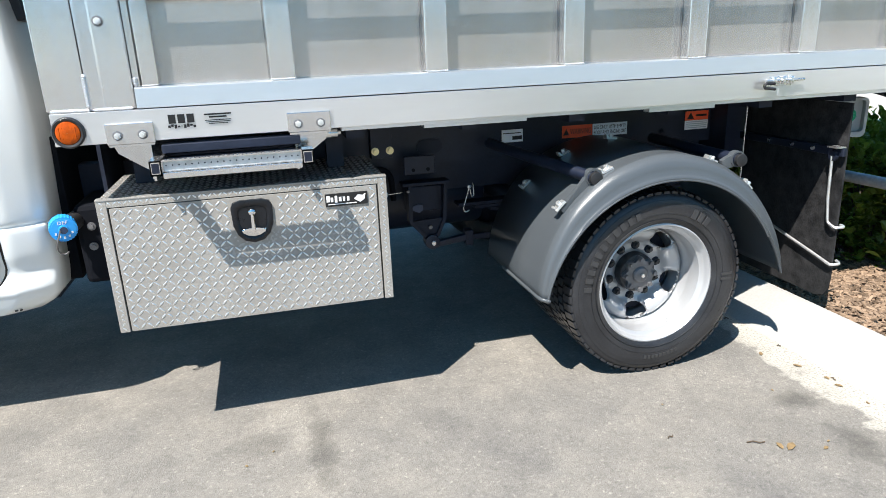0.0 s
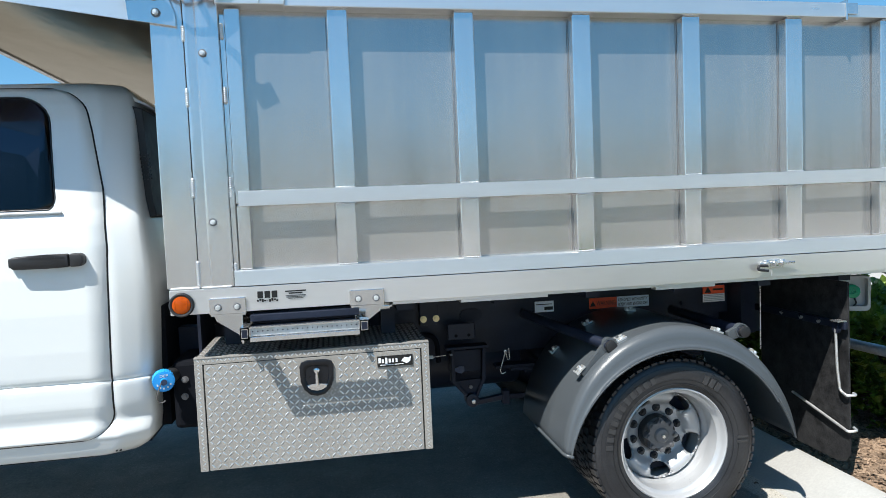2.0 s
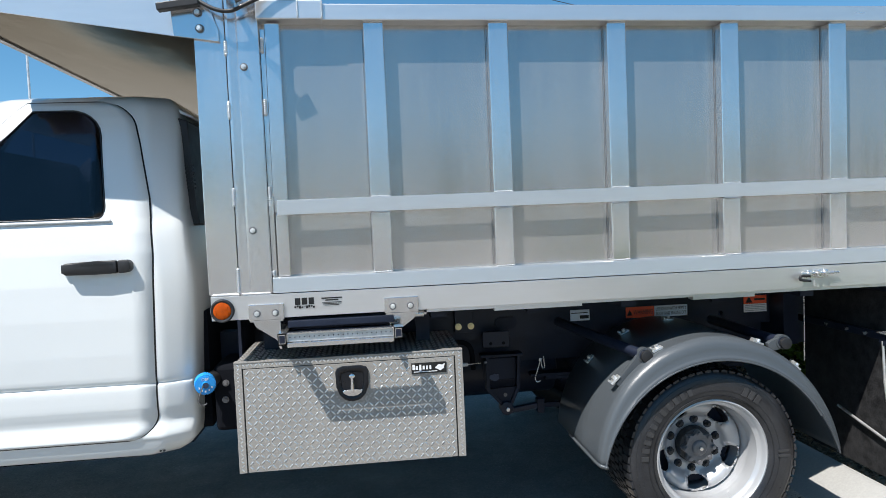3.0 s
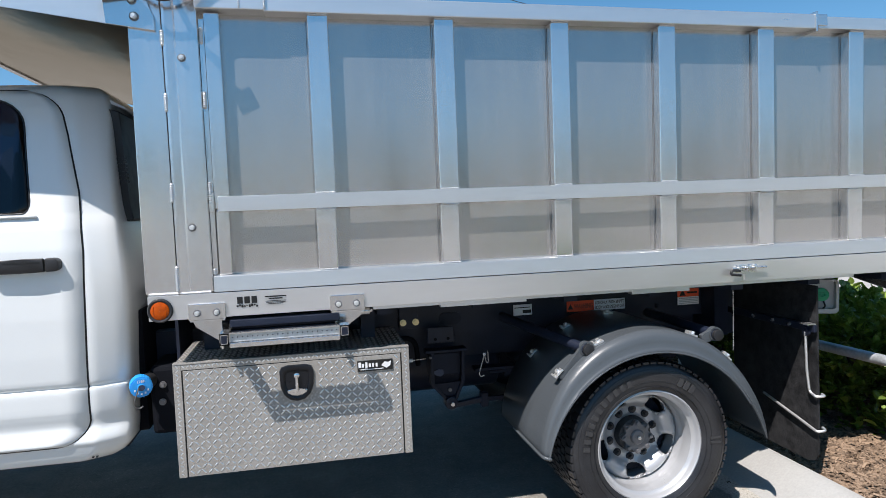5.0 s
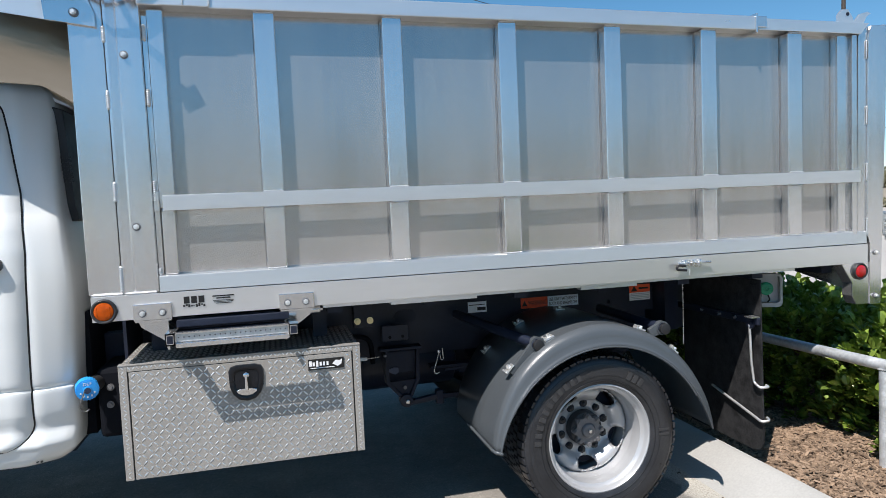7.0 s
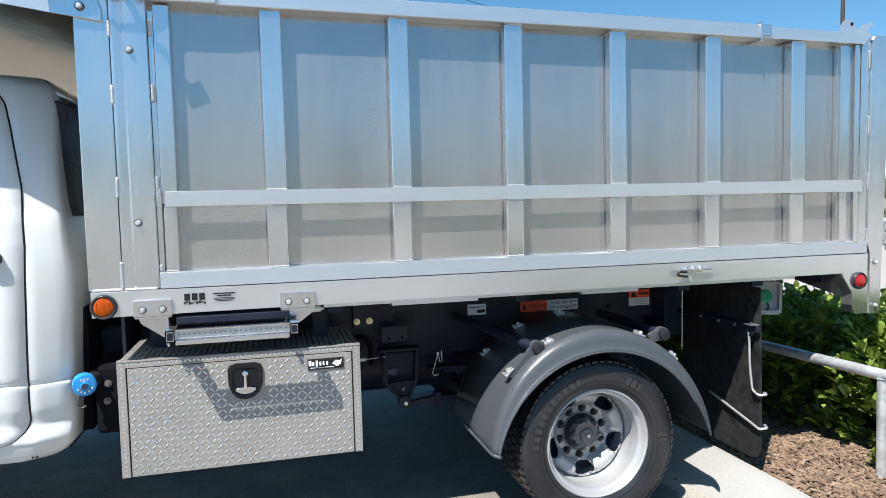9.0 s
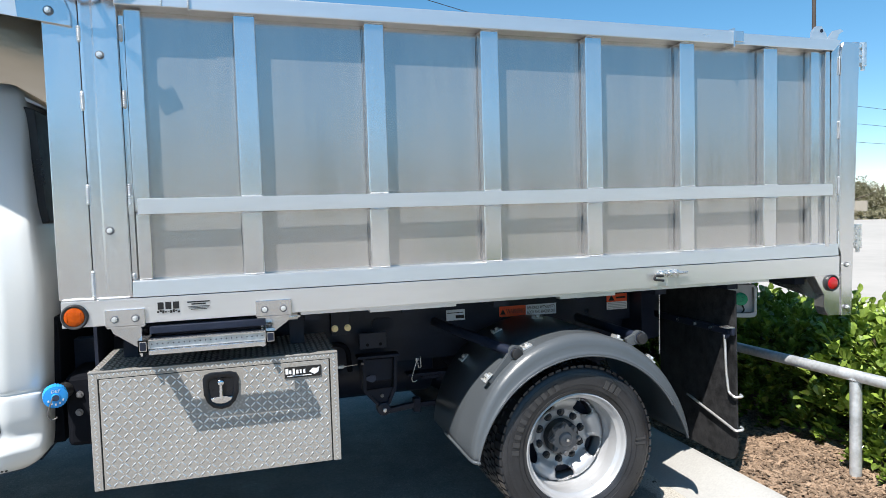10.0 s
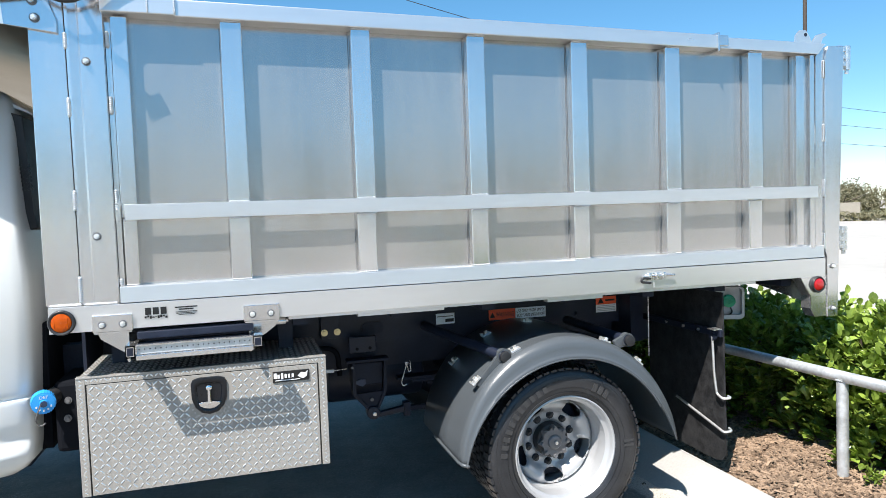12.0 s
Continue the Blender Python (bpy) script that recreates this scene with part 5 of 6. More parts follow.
tube(bm, bent([(FLX - 0.03, 0.088, 0.80), (FLX - 0.022, 0.088, 0.62), (FLX - 0.010, 0.086, 0.515), (FLX - 0.010, 0.045, 0.500), (FLX + 0.028, 0.03, 0.503), (FLX + 0.03, 0.055, 0.506)], 0.014), 0.0062)
part("flap_rod", bm, CLIP, flap, "bright bent steel rod", 60)
bm = bmesh.new()
tube(bm, bent([(FLX - 0.012, 0.40, 0.425), (FLX - 0.008, 0.12, 0.356), (FLX - 0.006, 0.042, 0.335), (FLX + 0.03, 0.028, 0.341), (FLX + 0.034, 0.055, 0.347)], 0.014), 0.0062)
part("flap_rod", bm, CLIP, flap, "bright bent steel rod", 60)
bm = bmesh.new()
tube(bm, [(FLX - 0.03, 0.62, 0.99), (FLX - 0.03, 0.622, 0.6)], 0.004)
part("flap_edge_wire", bm, STEEL, flap)

# lamp box beside the flap
m = pose(1.045, 0.32, 0.915, 0, 0, -24)
bm = bmesh.new()
out = rounded(-0.088, 0.088, -0.088, 0.088, 0.024)
inn = rounded(-0.074, 0.074, -0.064, 0.078, 0.016)
rings = [[bm.verts.new((u, y, v)) for u, v in pts] for pts, y in ((out, 0.05), (out, 0.004), (rounded(-0.085, 0.085, -0.085, 0.085, 0.022), 0.0), (inn, 0.0), (inn, 0.034))]
for a, b in zip(rings, rings[1:]):
    for i in range(len(a)):
        j = (i + 1) % len(a)
        bm.faces.new((a[i], a[j], b[j], b[i]))
bm.faces.new(rings[-1])
bm.faces.new(rings[0][::-1])
bmesh.ops.transform(bm, matrix=m, verts=bm.verts[:])
lamp = part("tail_lamp_box", bm, LAMP_GREY, truck, "pale grey lamp box with a green plug", 40)
bm = bmesh.new()
revolve(bm, [(0.034, 0.034), (0.034, 0.016), (0.028, 0.012), (0.012, 0.012), (0.010, 0.018), (0.001, 0.018)], 0.012, 0.008, 28)
for k in range(3):
    box(bm, -0.02 + k * 0.005, 0.044 - k * 0.004, 0.008, 0.013, 0.0 + k * 0.012, 0.004 + k * 0.012)
bmesh.ops.transform(bm, matrix=m, verts=bm.verts[:])
pieces("plug", bm, GREEN_PLUG, lamp, "green plastic plug", 40)
bm = bmesh.new()
tube(bm, bent([(0.018, 0.02, -0.02), (0.028, 0.012, -0.05), (0.016, 0.02, -0.064)], 0.01), 0.004)
bmesh.ops.transform(bm, matrix=m, verts=bm.verts[:])
part("lamp_wire", bm, BLACK_TRIM, lamp)
part("lamp_bracket", boxes((0.99, 1.15, 0.37, 0.5, 0.88, 0.94), (1.0, 1.1, 0.5, 0.52, 0.885, 1.01)), BLACK_PAINT, truck)

# ---- cab ----
CY = 0.335      # widest line of the cab's side
SIDE = [(0.44, 0.075), (0.445, 0.045), (0.452, 0.037), (0.47, 0.028), (0.49, 0.021), (0.505, 0.016), (0.517, 0.012), (0.526, 0.007), (0.536, 0.005), (0.55, 0.0085), (0.57, 0.0175), (0.585, 0.0245), (0.60, 0.027), (0.62, 0.0235), (0.64, 0.0175), (0.66, 0.0125), (0.69, 0.010), (0.73, 0.008), (0.748, 0.008), (0.757, 0.010), (0.764, 0.019), (0.769, 0.018), (0.775, 0.012), (0.80, 0.007), (0.9, -0.002), (1.05, -0.010), (1.2, -0.011), (1.33, -0.002), (1.41, 0.011),
        (1.452, 0.024), (1.475, 0.033), (1.55, 0.051), (1.65, 0.076), (1.75, 0.103), (1.85, 0.133), (1.92, 0.158), (1.97, 0.182), (2.00, 0.208), (2.022, 0.245), (2.040, 0.31), (2.055, 0.44), (2.063, 0.65), (2.065, 0.885)]


def side_y(z):
    return CY + float(np.interp(z, [p[0] for p in SIDE], [p[1] for p in SIDE]))


def back_x(z):
    return float(np.interp(z, [0.44, 0.47, 0.50, 0.56, 0.7, 0.84, 1.04, 1.23, 1.42, 1.5, 1.7, 1.9, 1.98, 2.03, 2.065], [-2.34, -2.292, -2.266, -2.258, -2.251, -2.246, -2.236, -2.235, -2.255, -2.270, -2.282, -2.288, -2.306, -2.358, -2.45]))


def front_x(z):
    return -3.75 if z < 1.42 else -3.75 + (z - 1.42) * 1.05


bm = bmesh.new()
zs = [p[0] for p in SIDE]
fine = []
for a, b in zip(zs, zs[1:]):
    fine += [a + (b - a) * k / 2 for k in range(2)]
zs = fine + [2.065]
rows = []
for n_z, z in enumerate(zs):
    y = side_y(z) if n_z < len(zs) - 1 else CY + 0.885
    xb, xf = back_x(z), front_x(z)
    r = 0.135
    row = [(xf, 1.22), (xf, 0.5 * (y + 1.22)), (xf, y + 0.1), (xf - 0.0 + 0.03, y + 0.03), (xf + 0.1, y)] + [(xf + 0.1 + (xb - r - xf - 0.1) * k / 8, y) for k in range(1, 9)]
    row += [(xb + u, y + v) for u, v in ((-0.124, 0.001), (-0.112, 0.004), (-0.100, 0.009), (-0.052, 0.032), (-0.018, 0.050), (-0.006, 0.066), (-0.001, 0.095), (0.0, 0.138))]
    row += [(xb, 0.5 * (y + 1.3)), (xb, 1.22)]
    row = [(x, min(yy, 1.22)) for x, yy in row]
    rows.append([bm.verts.new((x, yy, z)) for x, yy in row])
for a, b in zip(rows, rows[1:]):
    for i in range(len(a) - 1):
        bm.faces.new((a[i], a[i + 1], b[i + 1], b[i]))
bm.faces.new(rows[0])
half = bmesh.ops.duplicate(bm, geom=bm.verts[:] + bm.edges[:] + bm.faces[:])["geom"]
for v in half:
    if isinstance(v, bmesh.types.BMVert):
        v.co.y = 2.44 - v.co.y
bmesh.ops.remove_doubles(bm, verts=bm.verts, dist=0.0015)
cab = part("cab", bm, WHITE_PAINT, truck, "glossy white pickup cab", 35)


def skin(name, z0, z1, x_left, x_right, lift, mat, parent, label="", nz=40, nx=10, depth=0.006):
    """A panel laid on the cab's side between two heights, with a curved rear edge."""
    bm = bmesh.new()
    rows = []
    heights = sorted({z0 + (z1 - z0) * k / nz for k in range(nz + 1)} | {p[0] for p in SIDE if z0 < p[0] < z1})
    for z in heights:
        a, b = x_left(z), x_right(z)
        rows.append([bm.verts.new((a + (b - a) * i / nx, side_y(z) - lift, z)) for i in range(nx + 1)])
    for p, q in zip(rows, rows[1:]):
        for i in range(nx):
            bm.faces.new((p[i], p[i + 1], q[i + 1], q[i]))
    ob = part(name, bm, mat, parent, label, 40)
    m = ob.modifiers.new("thick", "SOLIDIFY")
    m.thickness, m.offset = depth, 1 if ob.data.polygons[0].normal.y > 0 else -1
    return ob


def door_edge(z):
    x = float(np.interp(z, [0.5, 0.77, 1.06, 1.32, 1.56, 1.8, 2.0], [-2.404, -2.400, -2.386, -2.378, -2.394, -2.440, -2.490]))
    if z < 0.64:
        x -= 0.15 * (1 - math.sqrt(max(0, 1 - ((0.64 - z) / 0.12) ** 2)))
    if z > 1.88:
        x -= 0.16 * (1 - math.sqrt(max(0, 1 - ((z - 1.88) / 0.1225) ** 2)))
    return x


def win_edge(z):
    x = -2.570 - 0.09 * (z - 1.5)
    if z > 1.84:
        x -= 0.13 * (1 - math.sqrt(max(0, 1 - ((z - 1.84) / 0.1165) ** 2)))
    if z < 1.53:
        x -= 0.04 * (1 - math.sqrt(max(0, 1 - ((1.53 - z) / 0.052) ** 2)))
    return x


win_front = lambda z: -3.30 + (z - 1.48) * 0.85
WIN_Z = [1.480, 1.486, 1.495, 1.51, 1.53, 1.6, 1.7, 1.8, 1.84, 1.87, 1.90, 1.925, 1.943, 1.953, 1.956]
WIN_RING = [(win_edge(z), z) for z in WIN_Z] + [(win_front(z), z) for z in (1.956, 1.8, 1.6, 1.480)]


def cut(ob, *cutters):
    """The object's mesh with bodies taken out of it."""
    for bm in cutters:
        me = bpy.data.meshes.new("cutter")
        bmesh.ops.recalc_face_normals(bm, faces=bm.faces)
        bm.to_mesh(me)
        bm.free()
        body = bpy.data.objects.new("cutter", me)
        scene.collection.objects.link(body)
        mod = ob.modifiers.new("cut", "BOOLEAN")
        mod.operation, mod.solver, mod.object = "DIFFERENCE", "EXACT", body
        done = bpy.data.meshes.new_from_object(ob.evaluated_get(bpy.context.evaluated_depsgraph_get()))
        ob.modifiers.clear()
        ob.data = done
        bpy.data.objects.remove(body)
    return ob


# the cab is hollow behind its glass
cut(cab, boxes((-3.30, -2.52, 0.53, 1.91, 0.80, 1.955)), prism(bmesh.new(), WIN_RING, "y", 0.25, 0.60), prism(bmesh.new(), WIN_RING, "y", 1.84, 2.19))

door_front = lambda z: -3.42 if z < 1.45 else -3.42 + (z - 1.45) * 0.9
skin("door_gap", 0.521, 2.0025, lambda z: door_front(z) - 0.006, lambda z: door_edge(z) + 0.0065, 0.0012, LABEL_BLACK, cab, "", 60, 10, 0.002)
door = skin("cab_door", 0.527, 1.996, door_front, lambda z: door_edge(z), 0.004, WHITE_PAINT, cab, "white cab door", 90, 12, 0.004)

for panel in [ob for ob in bpy.data.objects if ob.name in ("door_gap", "cab_door")]:
    cut(panel, prism(bmesh.new(), WIN_RING, "y", 0.25, 0.60))
bm = bmesh.new()
ring = [(x, side_y(z) - 0.0035, z) for x, z in WIN_RING]
tube(bm, ring + ring[:1], 0.0035, 8)
part("window_seal", bm, LABEL_BLACK, cab, "", 60)
skin("door_window", 1.480, 1.956, win_front, win_edge, 0.002, TINT, cab, "tinted door glass", 50, 10, 0.004)
bm = bmesh.new()
prism(bm, WIN_RING, "y", 2.44 - 0.51, 2.44 - 0.506)
part("far_window", bm, TINT, cab)
# front seat with its head rest
bm = bmesh.new()
prism(bm, [(-2.95, 1.0), (-2.62, 0.98), (-2.50, 1.60), (-2.53, 1.66), (-2.60, 1.66), (-2.66, 1.60), (-2.74, 1.14), (-2.95, 1.12)], "y", 0.60, 1.10, 0.03)
part("seat", bm, CABIN_TRIM, cab, "dark cloth front seat", 40)
bm = bmesh.new()
prism(bm, [(-2.66, 1.68), (-2.57, 1.67), (-2.53, 1.86), (-2.60, 1.885), (-2.66, 1.86)], "y", 0.72, 0.98, 0.025)
part("head_rest", bm, CABIN_TRIM, cab, "", 40)
bm = bmesh.new()
prism(bm, [(-2.66, 1.68), (-2.57, 1.67), (-2.53, 1.86), (-2.60, 1.885), (-2.66, 1.86)], "y", 1.46, 1.72, 0.025)
part("head_rest", bm, CABIN_TRIM, cab, "", 40)
bm = bmesh.new()
tube(bm, [(x, side_y(1.468) - 0.012, 1.468 + 0.0) for x in (-3.3, -2.9, -2.6, -2.545)], 0.007)
part("window_sill", bm, LAMP_GREY, cab)
bm = bmesh.new()
yy = side_y(1.27)
hx = 0.012
prism(bm, [(-2.735 + hx, 1.262), (-2.722 + hx, 1.248), (-2.60 + hx, 1.247), (-2.518 + hx, 1.249), (-2.518 + hx, 1.3025), (-2.60 + hx, 1.303), (-2.72 + hx, 1.298), (-2.735 + hx, 1.288)], "y", yy - 0.052, yy - 0.026, 0.006)
box(bm, -2.745 + hx, -2.70 + hx, yy - 0.03, yy, 1.255, 1.292, 0.004)
handle = part("door_handle", bm, BLACK_TRIM, cab, "black plastic pull handle", 40)
bm = bmesh.new()
prism(bm, [(-2.514 + hx, 1.249), (-2.478 + hx, 1.25), (-2.465 + hx, 1.262), (-2.465 + hx, 1.29), (-2.478 + hx, 1.302), (-2.514 + hx, 1.3025)], "y", yy - 0.050, yy, 0.006)
part("handle_end", bm, BLACK_TRIM, handle, "", 40)
part("handle_slot", boxes((-2.66 + hx, -2.53 + hx, yy - 0.0528, yy - 0.0515, 1.286, 1.291)), LABEL_BLACK, handle)
bm = bmesh.new()
prism(bm, [(back_x(z) - 0.03, z) for z in (1.43, 1.5, 1.65, 1.8, 1.93)] + [(back_x(z) + 0.03, z) for z in (1.91, 1.8, 1.65, 1.5, 1.44)], "y", 0.555, 1.885, 0.006)
part("rear_window", bm, BLACK_TRIM, cab, "dark rear window and black surround")
bm = bmesh.new()
for k in range(7):
    for j in range(3):
        z = 1.60 + k * 0.017
        box(bm, back_x(z) + 0.0 + j * 0.016, back_x(z) + 0.009 + j * 0.016, 0.549, 0.5535, z, z + 0.009)
part("vent_mesh", bm, BLACK_TRIM, cab)
bm = bmesh.new()
prism(bm, [(-2.385, 1.998), (-2.31, 1.970), (-2.245, 1.936), (-2.243, 1.925), (-2.31, 1.954), (-2.385, 1.978)], "y", 0.60, 1.84, 0.002)
part("roof_lip", bm, WHITE_PAINT, cab, "", 40)
# added dark sheet, puts shade over the white lower back wall
part("rear_shield", boxes((-2.28, -2.222, 0.55, 1.89, 0.5, 1.04), bevel=0.004), SHADE_BLACK, cab)
bm = bmesh.new()
for xb in (-2.41, -2.395):
    box(bm, xb, xb + 0.007, side_y(0.462) - 0.001, side_y(0.462) + 0.01, 0.4600, 0.4645)
pieces("drain_slot", bm, LABEL_BLACK, cab)
bm = bmesh.new()
cyl(bm, (-2.352, side_y(0.735) + 0.012, 0.735), (-2.352, side_y(0.735) + 0.03, 0.735), 0.004, seg=10)
part("plug_dot", bm, LABEL_BLACK, cab)
# hood, front end and front wheels close the truck ahead of the doors
bm = bmesh.new()
prism(bm, [(-5.25, 0.5), (-5.32, 0.8), (-5.3, 1.22), (-5.1, 1.34), (-3.7, 1.44), (-3.7, 0.5)], "y", CY, 2.44 - CY, 0.05)
part("hood", bm, WHITE_PAINT, truck, "white hood and front end", 40)
for yy in (0.36, 1.86):
    bm = bmesh.new()
    revolve(bm, tyre_profile(yy - 0.06, 0.222), -4.55, WZ, 48)
    part("front_tyre", bm, RUBBER, truck, "", 50)
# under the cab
part("cab_floor_pan", boxes((-3.7, -2.3, 0.5, 1.94, 0.45, 0.6)), SHADE_STEEL, truck)
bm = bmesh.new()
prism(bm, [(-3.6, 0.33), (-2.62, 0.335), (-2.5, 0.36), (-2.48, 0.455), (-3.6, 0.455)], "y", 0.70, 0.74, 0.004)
part("frame_rail", bm, SHADE_BLACK, truck, "", 50)

# blue filler cap with its strap
bm = bmesh.new()
cx, cy, cz = -2.200, 0.36, 0.745
def turned(bm, prof):
    revolve(bm, prof, 0, 0, 40)
turned(bm, [(0.038, -0.013), (0.038, -0.017), (0.016, -0.018), (0.015, -0.024), (0.001, -0.025)])
prism(bm, [((0.0435 + 0.0009 * (-1) ** (k // 2)) * math.cos(math.pi * k / 52), (0.0435 + 0.0009 * (-1) ** (k // 2)) * math.sin(math.pi * k / 52)) for k in range(104)], "y", -0.014, 0.03)
m = pose(cx, cy, cz, 4, 0, 17)
bmesh.ops.transform(bm, matrix=m, verts=bm.verts[:])
cap = part("filler_cap", bm, BLUE_CAP, truck, "bright blue filler cap at the cab's rear corner", 40)
lettering("DEF", 0.017, 0, 0, 0, LABEL_WHITE, cap, 0.032).data.transform(m @ Matrix.Translation((-0.016, -0.0185, 0.0195)))
bm = bmesh.new()
for k in range(5):
    a = radians(205 + 32 * k)
    box(bm, 0.028 * math.cos(a) - 0.003, 0.028 * math.cos(a) + 0.003, -0.0195, -0.017, 0.028 * math.sin(a) - 0.004, 0.028 * math.sin(a) + 0.004)
bmesh.ops.transform(bm, matrix=m, verts=bm.verts[:])
pieces("cap_mark", bm, LABEL_WHITE, cap)
bm = bmesh.new()
cyl(bm, (0, -0.0252, 0), (0, -0.0275, 0), 0.0125, seg=24)
bmesh.ops.transform(bm, matrix=m, verts=bm.verts[:])
part("cap_centre", bm, TANK_BLUE, cap, "dark centre of the cap", 40)
bm = bmesh.new()
tube(bm, bent([(cx - 0.002, cy - 0.03, cz), (cx - 0.02, cy - 0.035, cz - 0.05), (cx - 0.028, cy - 0.01, cz - 0.08), (cx - 0.01, cy, cz - 0.1), (cx + 0.002, cy, cz - 0.085)], 0.02), 0.0028)
part("cap_strap", bm, FLANGE, cap, "", 60)
bm = bmesh.new()
cyl(bm, (cx, cy + 0.02, cz), (cx + 0.03, cy + 0.25, cz), 0.033, seg=20)
part("filler_neck", bm, BLACK_TRIM, truck, "", 40)

# ---- railing, hedge ----
def railing():
    t = thing("pipe_railing", "low galvanised steel pipe railing before the hedge", "railing", at=(1.275, 0.6, 0.1))
    inv = Matrix.Translation((-1.275, -0.6, -0.1))
    line = lambda y: 1.275 - 0.058 * max(-1.0, min(2.0, y))
    bm = bmesh.new()
    tube(bm, [(line(y), y, 0.605) for y in (-8.2, -1.0, 2.0, 8.0)], 0.0275, 18)
    bmesh.ops.transform(bm, matrix=inv, verts=bm.verts[:])
    part("rail", bm, GALV, t, "", 60)
    for y in (-8.05, -6.1, -4.12, -2.14, -0.168, 1.81, 3.76, 5.76, 7.76):
        bm = bmesh.new()
        tube(bm, [(line(y) + 0.004, y, 0.02), (line(y), y, 0.58)], 0.0262, 18)
        bmesh.ops.transform(bm, matrix=inv, verts=bm.verts[:])
        post = part("post", bm, GALV, t, "", 60)
        bm = bmesh.new()
        for k in range(20):
            a = 2 * math.pi * k / 20
            bmesh.ops.create_icosphere(bm, subdivisions=1, radius=0.0045, matrix=inv @ Matrix.Translation((line(y) + 0.0275 * math.cos(a), y + 0.0275 * math.sin(a), 0.579 + 0.010 * abs(math.cos(a)))))
        part("weld_bead", bm, GALV, post)
    return t


railing()


def leaves(rng, count, cx, cy, base, rx, ry, h, size):
    """Rounded, folded leaves in tufts near the outside of an uneven clump."""
    verts, faces = [], []
    tufts = []
    while len(tufts) < count // 9:
        u, v, w = rng.uniform(-1, 1), rng.uniform(-1, 1), rng.uniform(0.02, 1)
        r = (abs(u) ** 3 + abs(v) ** 3) ** (1 / 3)
        lump = 0.84 + 0.3 * noise.noise((cx * 3 + u * 2.2, cy * 3 + v * 2.2, w * 2.5))
        if r > lump or w > lump * (1.0 - 0.18 * r * r):
            continue
        if max(r, w) < 0.55 * lump and rng.random() < 0.85:
            continue
        tufts.append((Vector((cx + rx * u, cy + ry * v, base + h * w)), Vector((u * 0.7, v * 0.7, 0.5 + w * 0.6)).normalized()))
    for p, out in tufts:
        for _ in range(9):
            d = (out + Vector((rng.gauss(0, 0.6), rng.gauss(0, 0.6), rng.gauss(0.1, 0.45)))).normalized()
            s = d.cross(Vector((rng.gauss(0, 0.3), rng.gauss(0, 0.3), 1))).normalized()
            up = s.cross(d)
            l, wd = size * rng.uniform(0.6, 1.2), size * rng.uniform(0.27, 0.40)
            o = p + d * rng.uniform(0, 0.03) + Vector((rng.gauss(0, 0.015), rng.gauss(0, 0.015), rng.gauss(0, 0.015)))
            k = len(verts)
            verts += [o, o + d * l * 0.5, o + d * l - up * l * 0.14]
            for side in (s * wd, -s * wd):
                verts += [o + d * l * a + side * b + up * (wd * 0.3 * b - l * 0.07 * a * a) for a, b in ((0.26, 0.66), (0.58, 1.0), (0.86, 0.62))]
            for q in (k + 3, k + 6):
                faces += [(k, q, k + 1), (q, q + 1, k + 1), (q + 1, q + 2, k + 1), (q + 2, k + 2, k + 1)]
    return verts, faces


def shrub(cx, cy, h, seed, count=6500, rx=0.52, ry=0.5, size=0.054):
    rng = random.Random(seed)
    t = thing("hedge_shrub", "dense green hedge shrub with glossy rounded leaves, rooted in mulch", "shrub", "hedge shrubs", at=(cx, cy, 0.1))
    inv = Matrix.Translation((-cx, -cy, -0.1))
    verts, faces = leaves(rng, count, cx, cy, 0.1, rx, ry, h, size)
    stuff("foliage", [inv @ v for v in verts], faces, LEAF, t)
    bm = bmesh.new()
    for k in range(9):
        a = rng.uniform(0, 2 * math.pi)
        r = rng.uniform(0.15, 0.36)
        tube(bm, bent([(0.05 * math.cos(a), 0.05 * math.sin(a), -0.02), (r * 0.4 * math.cos(a), r * 0.4 * math.sin(a), h * 0.4), (r * math.cos(a + 0.3), r * math.sin(a + 0.3), h * 0.8)], 0.06, 3), 0.008, 6)
    pieces("stem", bm, BARK, t, "", 60)
    return t


for k, (cx, cy, h) in enumerate(((1.88, -2.35, 0.80), (1.86, -1.5, 0.78), (1.84, -0.72, 0.78), (1.86, 0.05, 0.77), (1.84, 0.82, 0.79), (1.87, 1.62, 0.76), (1.85, 2.4, 0.79), (1.88, 3.2, 0.78), (1.86, 4.0, 0.8))):
    shrub(cx, cy, h, 40 + k, 5600 if 1 < k < 7 else 4200, size=0.066)
for k, cy in enumerate((-8.05, -7.25, -6.45, -5.65, -4.85, -4.05, -3.2, 4.85, 5.65, 6.45, 7.25, 8.05)):
    shrub(1.86, cy, 0.77 + 0.015 * (k % 3), 60 + k, 2600, size=0.075)

# small weeds and litter
rng = random.Random(9)
verts, faces = leaves(rng, 90, 1.36, -0.30, 0.1, 0.05, 0.05, 0.08, 0.03)
stuff("weed", verts, faces, LEAF, None, "small green weed sprouting in the mulch", "weed")


